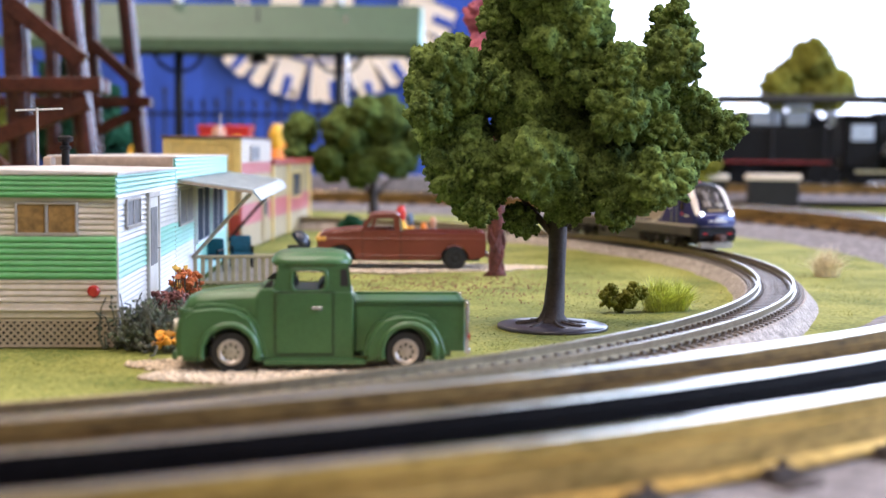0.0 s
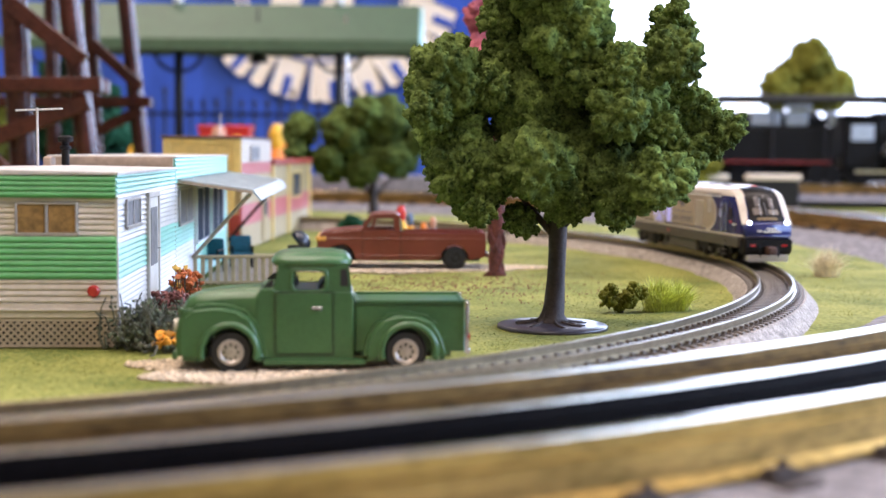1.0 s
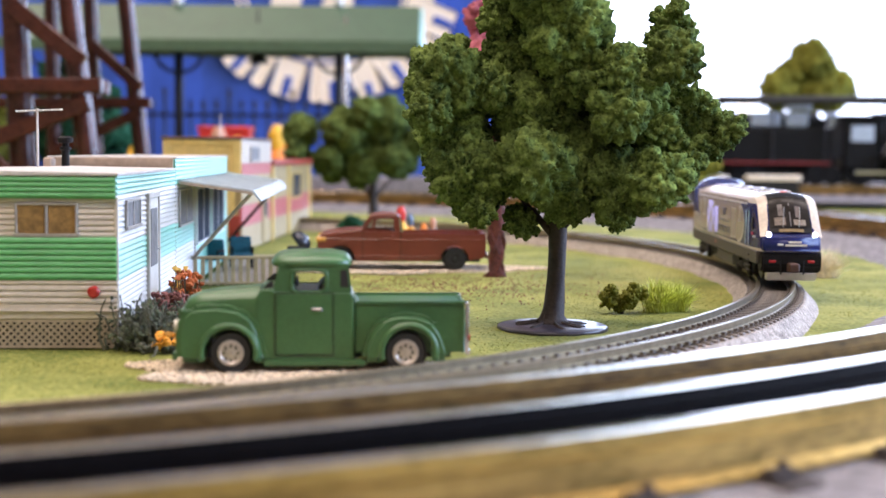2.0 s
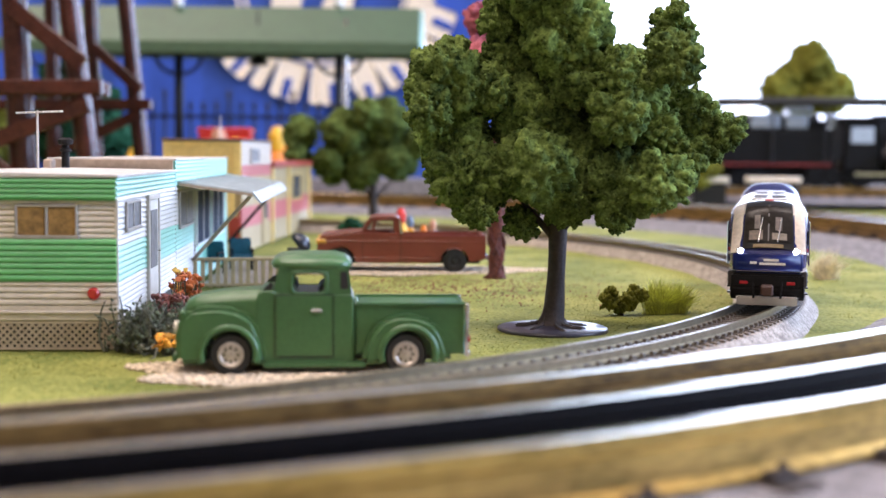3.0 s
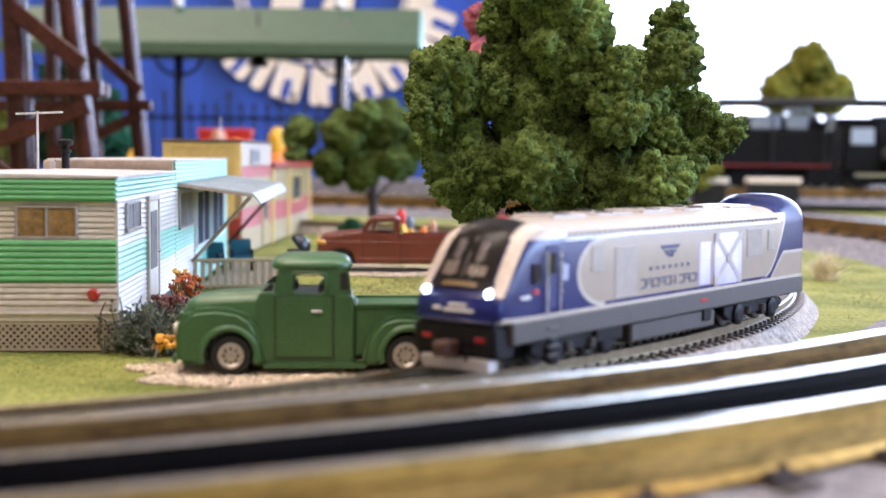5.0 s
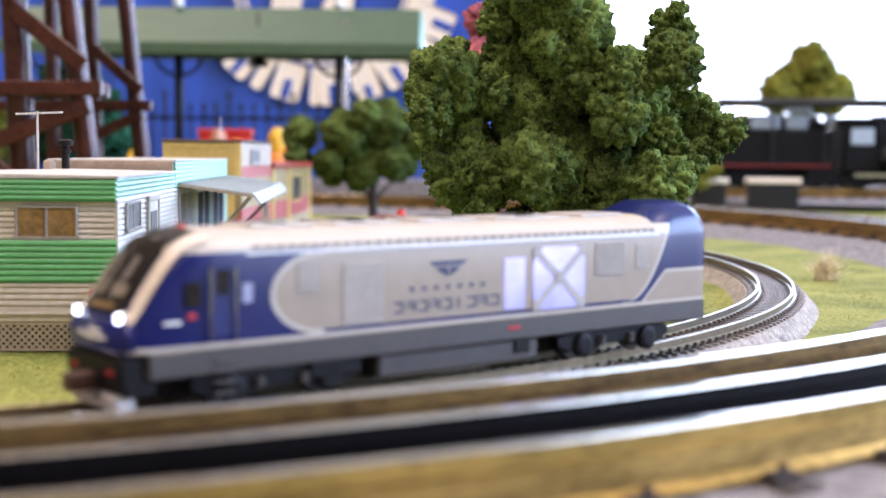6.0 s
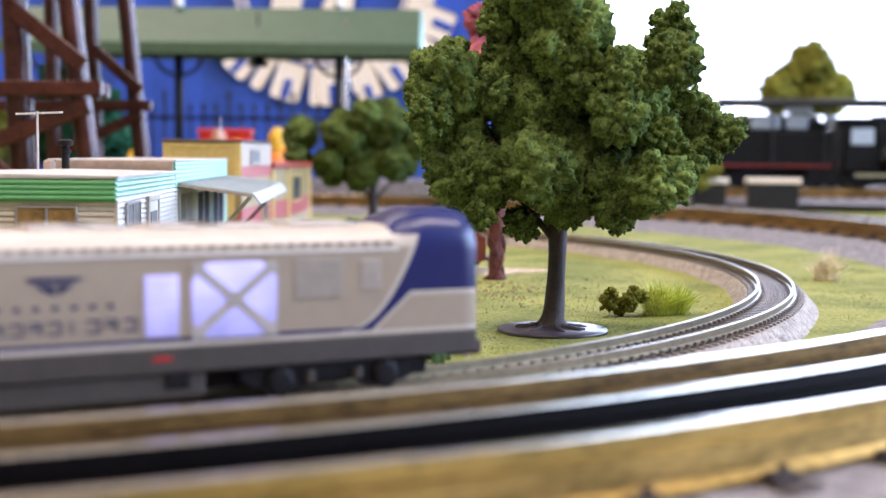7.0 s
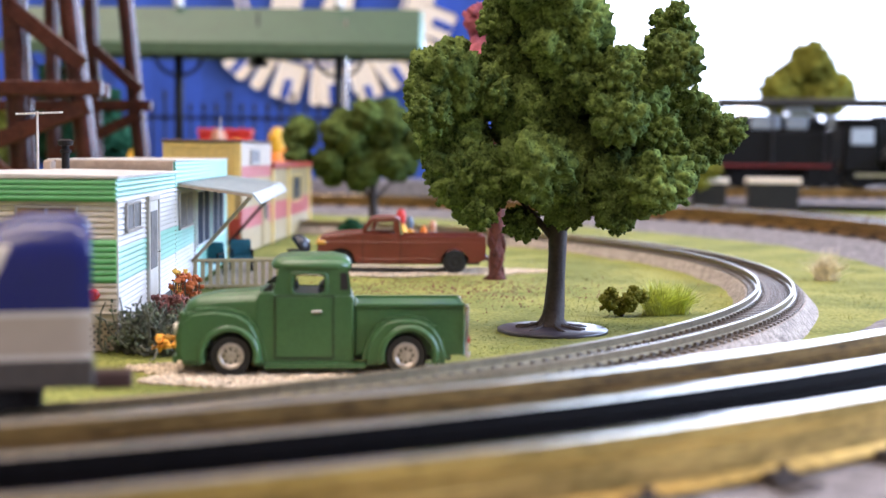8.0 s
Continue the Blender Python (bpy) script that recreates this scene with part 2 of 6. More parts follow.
def room():
    w = box(-2600, 2600, 3000, 3120, 900, 1750)
    box(-2600, 150, 3000, 3120, -1000, 900, bm=w)
    box(150, 2600, 3000, 3120, -1000, -150, bm=w)
    tagged(part("wall_north", w, WALL), "cream painted room wall with a wide window", "wall", kind="structure")
    w = box(2500, 2600, -2500, 3000, -1000, -150)
    box(2500, 2600, -2500, 3000, 1500, 1750, bm=w)
    box(2500, 2600, -2500, -800, -150, 1500, bm=w)
    box(2500, 2600, 1700, 3000, -150, 1500, bm=w)
    tagged(part("wall_east", w, WALL), "cream painted room wall with a window", "wall", kind="structure")
    tagged(part("wall_west", box(-2700, -2600, -2500, 3120, -1000, 1750), WALL), "cream painted plain room wall", "wall", kind="structure")
    tagged(part("wall_south", box(-2600, 2600, -2600, -2500, -1000, 1750), WALL), "cream painted plain room wall", "wall", kind="structure")
    tagged(part("floor", box(-2700, 2700, -2600, 3120, -1080, -1000), mat("brown_floor", (0.16, 0.11, 0.08), 0.6, 0, 0.2, 8)), "brown plain room floor", "floor", kind="structure")
    tagged(part("ceiling", box(-2700, 2700, -2600, 3120, 1750, 1800), CEILING), "white painted plain room ceiling", "ceiling", kind="structure")
    bright = glow("overcast_daylight", (0.84, 0.92, 1.0), 2.4)
    tagged(part("backdrop", box(-600, 3300, 3600, 3620, -600, 1500), bright), "bright white daylight outside the window", "sky", kind="structure")
    tagged(part("backdrop", box(3200, 3220, -1600, 2600, -600, 1900), bright), "bright white daylight outside the window", "sky", kind="structure")
    for x0, x1, y0, y1, name in ((150, 2600, 3040, 3080, "window_1"), (2530, 2570, -800, 1700, "window_2")):
        win = thing(name, 0, 0, label="white framed shop window full of daylight", category="window", kind="structure")
        z0, z1 = (-150, 900) if name == "window_1" else (-150, 1500)
        bm = box(x0, x1, y0, y1, z1 - 30, z1, 3)
        box(x0, x1, y0, y1, z0, z0 + 30, 3, bm)
        if name == "window_1":
            box(x0, x0 + 30, y0, y1, z0 + 30, z1 - 30, 3, bm)
            box(x1 - 30, x1, y0, y1, z0 + 30, z1 - 30, 3, bm)
        else:
            box(x0, x1, y0, y0 + 30, z0 + 30, z1 - 30, 3, bm)
            box(x0, x1, y1 - 30, y1, z0 + 30, z1 - 30, 3, bm)
        part("window_frame", bm, WHITE_PLASTIC, win)
    diffuser = glow("lamp_diffuser", (1.0, 0.9, 0.74), 3.0)
    # the one at (-950, 2100) is added, to go with the north wall's lamp
    for x, y in ((-550, 350), (-950, 2100), (-550, -750), (850, 350)):
        lamp = thing("ceiling_light", x, y, 1725, label="long white ceiling light with a glowing diffuser", category="ceiling light", group="ceiling lights")
        part("frame", box(-620, 620, -165, 165, 8, 25, 2), WHITE_PLASTIC, lamp)
        part("diffuser", box(-605, 605, -150, 150, 0, 7.5, 2), diffuser, lamp)


def ground():
    """The layout's ground: one sheet with small unevenness."""
    rng = np.random.default_rng(3)
    xs = np.concatenate([np.linspace(-900, -200, 24), np.linspace(-190, 260, 151), np.linspace(280, 900, 22)])
    ys = np.concatenate([np.linspace(-200, 120, 12), np.linspace(123, 700, 190), np.linspace(720, 1700, 40)])
    v = []
    for y in ys:
        for x in xs:
            z = 0.5 * noise.noise((x / 30, y / 30, 0)) + 0.25 * noise.noise((x / 6, y / 6, 3)) - 0.3
            if y > 700 or abs(x) > 270:
                z -= 0.4
            v.append((x, y, z))
    nx = len(xs)
    f = [(j * nx + i, j * nx + i + 1, (j + 1) * nx + i + 1, (j + 1) * nx + i) for j in range(len(ys) - 1) for i in range(nx - 1)]
    g = raw("ground", v, f, TURF, smooth=True)
    tagged(g, "green and straw model turf over the layout table", "ground", kind="structure")
    tb = thing("layout_table", 0, 0, label="brown wooden layout table under the turf", category="table")
    part("tabletop", box(-900, 900, -200, 1700, -40, -2.5), TAN, tb)
    for x0, x1, y0, y1 in ((-880, 880, -180, -155), (-880, 880, 1655, 1680), (-880, -855, -155, 1655), (855, 880, -155, 1655)):
        part("apron", box(x0, x1, y0, y1, -160, -40), TAN, tb)
    for x in (-830, 830):
        for y in (-130, 1630):
            part("leg", box(x - 35, x + 35, y - 35, y + 35, -1000, -40, 3), TAN, tb)


NC, NR = (-191.95, 447.55), 298.1
OC, OR = (-235.0, 563.5), 474.0
RAIL_TOP = 6.5


def small_track():
    """The narrow track with its moulded roadbed: two rails and its ties, a full circle."""
    tr = thing("small_railway_track", 0, 0, label="narrow model track on a moulded grey roadbed", category="railway track", kind="structure")
    R = NR
    bed = ring(*NC, [(R - 12.5, -0.8), (R - 8.6, 3.6), (R + 8.6, 3.6), (R + 12.5, -0.8)], 0, 2 * math.pi, 360)
    part("roadbed", bed, CONCRETE, tr, "speckled grey moulded roadbed")
    for side in (-1, 1):
        r = R + side * 4.95
        part("rail", ring(*NC, [(r - 0.95, 4.35), (r - 0.95, 4.7), (r - 0.25, 4.9), (r - 0.25, 5.7), (r - 0.45, 5.8), (r - 0.45, 6.42), (r - 0.35, 6.5),
                                (r + 0.35, 6.5), (r + 0.45, 6.42), (r + 0.45, 5.8), (r + 0.25, 5.7), (r + 0.25, 4.9), (r + 0.95, 4.7), (r + 0.95, 4.35)],
                           0, 2 * math.pi, 720), RAIL, tr, "nickel silver rail with a shiny top")
    tie = box(-8.1, 8.1, -0.70, 0.70, 3.3, 4.2, 0.15)
    for s in (-1, 1):
        for k in (-1, 1):
            box(s * 4.95 + k * 1.25 - 0.45, s * 4.95 + k * 1.25 + 0.45, -0.5, 0.5, 4.3, 5.0, bm=tie)
    first = part("tie", tie, TIE_BROWN, tr)
    step = 3.6 / R
    n = int(2 * math.pi / step)
    far = bmesh.new()
    near = 0
    for i in range(n):
        a = 0.62 - i * step
        p = (NC[0] + R * math.cos(a)) * MM, (NC[1] + R * math.sin(a)) * MM
        m = Matrix.Translation((*p, 0)) @ Matrix.Rotation(a, 4, "Z")
        if i == 0:
            first.matrix_basis = m
        elif near < 280:
            o = first.copy()
            scene.collection.objects.link(o)
            o.matrix_basis = m
            near += 1
        else:
            one = bmesh.new()
            one.from_mesh(first.data)
            one.transform(m)
            bmesh.ops.scale(one, vec=(1000, 1000, 1000), verts=one.verts)
            merge(one, far)
    tagged(part("far_ties", far, TIE_BROWN, tr), kind="stuff")


def big_track(name, rail_ring, tie_at, label):
    """A wide three-rail track. rail_ring sweeps an outline of (offset, z); tie_at gives a pose along it."""
    tr = thing(name, 0, 0, label=label, category="railway track", kind="structure")
    part("roadbed", rail_ring([(-62, -0.8), (-40, 3.9), (-20, 4.1), (20, 4.1), (40, 3.9), (62, -0.8)]), BALLAST, tr, "rough grey ballast roadbed")
    zt = 12.5
    for o, web in ((-17, BROWN_RAIL), (0, BLACK_RAIL), (17, BRASS)):
        part("rail", rail_ring([(o - 2.2, 4.5), (o - 2.2, 5.1), (o - 0.7, 5.8), (o - 0.7, 9.6), (o - 1.15, 10.1), (o - 1.15, zt - 0.3),
                                (o + 1.15, zt - 0.3), (o + 1.15, 10.1), (o + 0.7, 9.6), (o + 0.7, 5.8), (o + 2.2, 5.1), (o + 2.2, 4.5)]), web, tr)
        part("rail_head", rail_ring([(o - 1.1, zt - 0.28), (o - 1.0, zt - 0.1), (o - 0.55, zt + 0.06), (o + 0.55, zt + 0.06), (o + 1.0, zt - 0.1), (o + 1.1, zt - 0.28)]),
             HEAD, tr, "polished steel rail head")
    tie = box(-25, 25, -3.2, 3.2, 1.6, 4.6, 0.5)
    for o in (-17, 0, 17):
        for k in (-1, 1):
            box(o + k * 3.2 - 1.3, o + k * 3.2 + 1.3, -2.2, 2.2, 4.6, 5.6, 0.3, tie)
            lathe([(0.7, 5.5), (0.7, 6.2), (0.4, 6.5)], 8, tie, at=(o + k * 2.9, 0.9, 0))
    first = part("tie", tie, TIE_WOOD, tr)
    for i, m in enumerate(tie_at):
        if i == 0:
            first.matrix_basis = m
        else:
            o = first.copy()
            scene.collection.objects.link(o)
            o.matrix_basis = m


def big_tracks():
    n = 143
    ties = []
    for i in range(n):
        a = -1.0225 + 2 * math.pi * i / n
        ties.append(Matrix.Translation(((OC[0] + OR * math.cos(a)) * MM, (OC[1] + OR * math.sin(a)) * MM, 0)) @ Matrix.Rotation(a, 4, "Z"))
    big_track("wide_railway_track", lambda pr: ring(*OC, [(OR + o, z) for o, z in pr], 0, 2 * math.pi, 480), ties,
              "wide three-rail model track with brassy rails and a black middle rail")

    def straight(pr):
        rows = [[(x, 1150 + o - 0.05 * (x - 250), z + 6) for o, z in pr] for x in (60, 860)]
        return loft(rows)
    ties = [pose((60 + 14 * i) * MM, (1150 - 0.05 * (14 * i - 190)) * MM, 6 * MM, 0, 0, 87.1) for i in range(57)]
    big_track("straight_railway_track", straight, ties, "straight three-rail model track behind the loop")


room()
ground()
small_track()
big_tracks()

# ---- the moving locomotive ----
FIT = 0.942  # length of this model against the full drawing


def livery():
    """Silver, blue and white paint, split by curves along the side (metres from the middle, height over the rail)."""
    m = bpy.data.materials.new("locomotive_paint")
    m.use_nodes = True
    nt = m.node_tree
    b = nt.nodes["Principled BSDF"]
    tc = nt.nodes.new("ShaderNodeTexCoord")
    sep = nt.nodes.new("ShaderNodeSeparateXYZ")
    nt.links.new(tc.outputs["Object"], sep.inputs[0])

    def op(kind, a, c=None):
        n = nt.nodes.new("ShaderNodeMath")
        n.operation = kind
        for i, v in enumerate((a, c)):
            if v is None:
                continue
            if isinstance(v, (int, float)):
                n.inputs[i].default_value = v
            else:
                nt.links.new(v, n.inputs[i])
        return n.outputs[0]

    X = op("MULTIPLY", sep.outputs[0], 1000.0 / FIT)
    Z = op("MULTIPLY", sep.outputs[2], 1000.0)

    def both(a, c):
        return op("MULTIPLY", a, c)

    def either(a, c):
        return op("MAXIMUM", a, c)

    def oval(ax, az):
        dx = op("DIVIDE", op("SUBTRACT", X, 31.5), ax)
        dz = op("DIVIDE", op("SUBTRACT", Z, 16.0), az)
        return op("LESS_THAN", op("ADD", op("MULTIPLY", dx, dx), op("MULTIPLY", dz, dz)), 1.0)

    high = op("GREATER_THAN", Z, 22.6)
    front = op("GREATER_THAN", X, 31.5)
    blue_front = both(both(front, op("SUBTRACT", 1.0, oval(10.2, 6.4))), op("LESS_THAN", Z, 22.6))
    rim_front = both(both(front, oval(10.2, 6.4)), op("SUBTRACT", 1.0, oval(9.3, 5.6)))
    # rear sweep: x of the edge as a curve of the height
    zz = op("DIVIDE", op("SUBTRACT", Z, 9.9), 15.7)
    edge = op("ADD", -41.0, op("MULTIPLY", op("POWER", op("MINIMUM", op("MAXIMUM", zz, 0.0), 1.0), 0.47), -13.6))
    behind = either(op("LESS_THAN", X, edge), both(op("GREATER_THAN", Z, 24.4), op("LESS_THAN", X, -49.6)))
    rim_rear = both(op("LESS_THAN", X, op("ADD", edge, 0.9)), op("SUBTRACT", 1.0, behind))
    # the pale wedge low at the rear
    wedge_top = op("MINIMUM", 15.6, op("ADD", 10.0, op("MULTIPLY", op("SUBTRACT", -45.6, X), 0.82)))
    wedge = both(op("LESS_THAN", X, -44.0), op("LESS_THAN", Z, wedge_top))
    wedge_rim = both(both(op("LESS_THAN", X, -44.0), op("LESS_THAN", Z, op("ADD", wedge_top, 0.0))), op("GREATER_THAN", Z, op("SUBTRACT", wedge_top, 0.7)))
    line = both(op("LESS_THAN", Z, 10.35), op("GREATER_THAN", X, -44.0))
    blue = either(either(blue_front, both(behind, op("SUBTRACT", 1.0, wedge))), line)
    stripe = op("LESS_THAN", Z, 9.75)
    pillar = both(op("GREATER_THAN", X, 44.0), high)
    white = either(either(either(rim_front, both(rim_rear, op("LESS_THAN", Z, 22.6))), stripe), either(pillar, wedge_rim))
    white = either(white, both(high, op("SUBTRACT", 1.0, behind)))

    def blend(f, a, c):
        n = nt.nodes.new("ShaderNodeMix")
        n.data_type = "RGBA"
        nt.links.new(f, n.inputs[0])
        for i, v in ((6, a), (7, c)):
            if isinstance(v, tuple):
                n.inputs[i].default_value = (*v, 1)
            else:
                nt.links.new(v, n.inputs[i])
        return n.outputs[2]

    col = blend(blue, (0.35, 0.285, 0.215), (0.006, 0.010, 0.092))
    col = blend(white, col, (0.50, 0.44, 0.365))
    ns = nt.nodes.new("ShaderNodeTexNoise")
    ns.inputs["Scale"].default_value = 300
    nt.links.new(tc.outputs["Object"], ns.inputs["Vector"])
    hs = nt.nodes.new("ShaderNodeHueSaturation")
    mr = nt.nodes.new("ShaderNodeMapRange")
    mr.inputs["To Min"].default_value, mr.inputs["To Max"].default_value = 0.92, 1.08
    nt.links.new(ns.outputs[0], mr.inputs["Value"])
    nt.links.new(mr.outputs[0], hs.inputs["Value"])
    nt.links.new(col, hs.inputs["Color"])
    nt.links.new(hs.outputs[0], b.inputs["Base Color"])
    b.inputs["Roughness"].default_value = 0.26
    return m


def section(x, w, zs, ztop, z0=9.0):
    """A cross outline at x: straight sides to zs, then a rounded roof to ztop."""
    pts = [(w, z0), (w, (z0 + zs) / 2), (w, zs)]
    for k in range(1, 9):
        a = math.pi / 2 * k / 8
        pts.append((w * math.cos(a) ** 0.62 if k < 8 else 0.0, zs + (ztop - zs) * math.sin(a)))
    left = [(-y, z) for y, z in pts[:-1]][::-1]
    return [(x, y, z) for y, z in pts + left]


def locomotive():
    loco = thing("locomotive", 0, 0, RAIL_TOP, label="silver and blue model passenger diesel locomotive with lit headlights", category="locomotive")
    paint = livery()
    xs = [(-65.0, 9.2, 21.5, 26.8), (-64.2, 9.5, 21.8, 28.0), (-62.0, 9.5, 21.8, 28.5), (-56.0, 9.5, 21.8, 28.5), (-51.5, 9.5, 21.8, 27.0), (-49.5, 9.5, 21.8, 25.9), (-30, 9.5, 21.8, 25.9), (0, 9.5, 21.8, 25.9),
          (30, 9.5, 21.8, 25.9), (48, 9.5, 21.8, 25.9), (52, 9.45, 21.6, 25.8), (55.0, 9.35, 20.8, 25.2), (57.5, 9.2, 19.4, 24.0), (60.0, 9.0, 17.4, 21.4), (62.5, 8.7, 15.2, 18.0),
          (64.6, 8.2, 13.4, 15.0), (66.0, 7.4, 12.2, 13.4)]
    body = part("body", loft([section(*s) for s in xs]), paint, loco, "silver, white and blue painted body shell", smooth=False)
    for p in body.data.polygons:
        p.use_smooth = abs(p.normal.x) < 0.97
    body.data.set_sharp_from_angle(angle=radians(40))
    # nose face: windscreen in a black surround
    glassy = mat("windscreen_glass", (0.022, 0.018, 0.015), 0.2, 0, 0.3, 150, spec=0.1)
    black = mat("gloss_black_surround", (0.012, 0.011, 0.011), 0.45, 0, 0.15, 200, spec=0.12)

    def nose(u, y, off):
        """A point on the sloping nose: u from 0 at the lamps to 1 at the roof."""
        pr = [(66.0, 13.4), (64.6, 15.0), (62.5, 18.0), (60.0, 21.4), (57.5, 24.0), (55.0, 25.2), (52.0, 25.8)]
        t = u * (len(pr) - 1)
        i = min(int(t), len(pr) - 2)
        x = pr[i][0] + (pr[i + 1][0] - pr[i][0]) * (t - i)
        z = pr[i][1] + (pr[i + 1][1] - pr[i][1]) * (t - i)
        return (x - 0.014 * y * y + off * 0.75, y, z - 0.017 * y * y * (0.4 + u) + off * 0.6)

    def patch(u0, u1, w0, w1, off, nu=8, nv=9):
        rows = []
        for i in range(nu + 1):
            u = u0 + (u1 - u0) * i / nu
            w = w0 + (w1 - w0) * i / nu
            rows.append([nose(u, -w + 2 * w * j / nv, off) for j in range(nv + 1)])
        return loft(rows, caps=False, closed=False)
    part("windscreen_surround", patch(0.10, 0.97, 6.2, 5.5, 0.55), black, loco, "gloss black surround", smooth=True)
    part("windscreen", patch(0.22, 0.72, 5.7, 5.3, 0.78), glassy, loco, "dark tinted windscreen", smooth=True)
    part("destination_sign", patch(0.115, 0.185, 3.6, 3.6, 0.72), mat("amber_sign", (0.16, 0.10, 0.03), 0.4), loco, "amber destination panel")
    for y in (-2.4, 2.2):
        part("wiper", rod(nose(0.2, y, 1.0), nose(0.5, y + 0.9, 1.0), 0.14, n=5), CHROME, loco)
    for y0, y1, u0, u1, c in ((-4.6, -1.4, 0.24, 0.36, (0.16, 0.12, 0.09)), (0.9, 4.4, 0.24, 0.33, (0.20, 0.16, 0.12)), (-3.4, -2.0, 0.38, 0.55, (0.10, 0.08, 0.07)), (1.6, 3.2, 0.36, 0.52, (0.12, 0.09, 0.08)), (-0.15, 0.15, 0.22, 0.72, (0.10, 0.09, 0.09))):
        rows = [[nose(u0 + (u1 - u0) * i / 3, y0 + (y1 - y0) * j / 3, 0.82) for j in range(4)] for i in range(4)]
        part("cab_fitting", loft(rows, caps=False, closed=False), mat("cab_fitting_paint", c, 0.5, 0, 0.4, 300), loco, "brownish cab fitting behind the screen")
    part("seats", box(55.5, 57.0, -3.4, 3.4, 17.6, 20.2, 0.5), TAN, loco)
    lamp = glow("headlight_glow", (0.80, 0.90, 1.0), 7.0)
    for s in (-1, 1):
        # white side pillar of the nose
        rows = []
        for i in range(13):
            u = 0.02 + 0.98 * i / 12
            y0, y1 = 6.5 - 0.6 * u, 9.0 - 0.6 * u
            rows.append([(lambda q: (q[0], s * q[1], q[2]))(nose(u, y0 + (y1 - y0) * j / 3, 0.42 + 0.12 * (j in (1, 2)))) for j in range(4)])
        part("pillar", loft(rows, caps=False, closed=False), mat("cream_pillar_paint", (0.58, 0.50, 0.41), 0.35), loco, "cream white nose pillar", smooth=True)
        hl = part("headlight", lathe([(0.95, 0), (0.95, 0.5), (0.72, 0.75)], 20, axis="x", at=(64.9, s * 6.6, 13.9)), CHROME, loco, "chrome ringed headlight")
        part("lamp", lathe([(0.68, 0), (0.68, 0.3), (0.42, 0.5)], 16, axis="x", at=(65.7, s * 6.6, 13.9)), lamp, hl, "glowing white lamp")
        part("marker_light", box(66.0, 66.9, s * 5.6 - 1.1, s * 5.6 + 1.1, 5.8, 6.8, 0.2), mat("red_lens", (0.34, 0.012, 0.012), 0.25), loco, "red marker light")
    # blue chin and grey frame
    chin = prism([(60.5, 8.6), (66.4, 8.6), (66.9, 10.0), (66.5, 12.6), (65.6, 13.9), (60.5, 13.9)], -8.3, 8.3, 0.9, seg=3)
    part("nose_chin", chin, mat("nose_blue_paint", (0.007, 0.013, 0.115), 0.3, 0, 0.1), loco, "deep blue rounded chin", smooth=True)
    bars = bmesh.new()
    for y0, y1, z in ((-4.2, -2.6, 11.2), (-2.0, 4.2, 11.0), (-1.0, 2.6, 11.9)):
        box(66.7, 66.98, y0, y1, z - 0.28, z + 0.28, bm=bars)
    part("nose_lettering", bars, WHITE_PLASTIC, loco, "small white printed bars")
    part("frame", box(-65.2, 62.5, -9.55, 9.55, 5.2, 8.98, 0.3), GREY_BODY, loco, "dark grey side sill", smooth=False)
    part("front_skirt", prism([(60.5, 3.0), (65.6, 3.0), (66.8, 5.0), (66.8, 8.55), (60.5, 8.55)], -8.6, 8.6, 0.5), DARK_GEAR, loco)
    part("pilot", prism([(63.5, 0.9), (66.2, 0.7), (67.2, 2.9), (63.5, 3.0)], -7.2, 7.2, 0.25), ROOF_GREY, loco, "pale grey snow plough")
    for x0, x1, n in ((66.6, 71.0, 1), (-71.0, -65.1, 2)):
        part("coupler", box(x0, x1, -1.5, 1.5, 3.4, 6.0, 0.4), mat("rusty_coupler", (0.06, 0.025, 0.015), 0.6), loco, "rusty brown coupler box")
    for s in (-1, 1):
        part("hose", rod((66.6, s * 3.4, 6.6), (67.6, s * 3.2, 2.6), 0.3, n=6), DARK_GEAR, loco)
    part("underframe", box(-58, 58, -5.0, 5.0, 1.6, 5.3, 0.4), DARK_GEAR, loco, "dark underframe gear")
    part("fuel_tank", box(-17.5, 20, -8.9, 8.9, 1.3, 5.3, 0.5), GREY_BODY, loco, "grey fuel tank")
    for s in (-1, 1):
        for x0, x1 in ((24, 34), (-15, -11)):
            part("equipment_box", box(x0, x1, s * 8.2 - 1.1, s * 8.2 + 1.1, 2.8, 5.65, 0.3), DARK_GEAR, loco)
    # trucks with turning wheels
    wheels = []
    for xc in (39.0, -39.0):
        bogie = part("bogie", box(-14, 14, -5.5, 5.5, 3.2, 5.5, 0.4), DARK_GEAR, loco, "dark grey bogie")
        bogie.location = (xc * MM, 0, 0)
        for s in (-1, 1):
            f = prism([(-16, 3.0), (-13, 1.5), (-5, 1.3), (-3.5, 2.4), (3.5, 2.4), (5, 1.3), (13, 1.5), (16, 3.0), (16, 4.6), (8, 5.3), (-8, 5.3), (-16, 4.6)], s * 7.6 - 0.8, s * 7.6 + 0.8, 0.25)
            part("side_frame", f, DARK_GEAR, bogie)
            for x in (-9.2, 9.2):
                part("axle_box", lathe([(2.3, -0.7), (2.3, 0.5), (1.5, 0.8)] if s < 0 else [(2.3, 0.7), (2.3, -0.5), (1.5, -0.8)], 18, axis="y", at=(x, s * 8.5, 2.7)), DARK_GEAR, bogie)
                part("spring", lathe([(0.9, 0), (0.9, 1.6)], 10, at=(x * 0.45, s * 8.5, 2.4)), GREY_BODY, bogie)
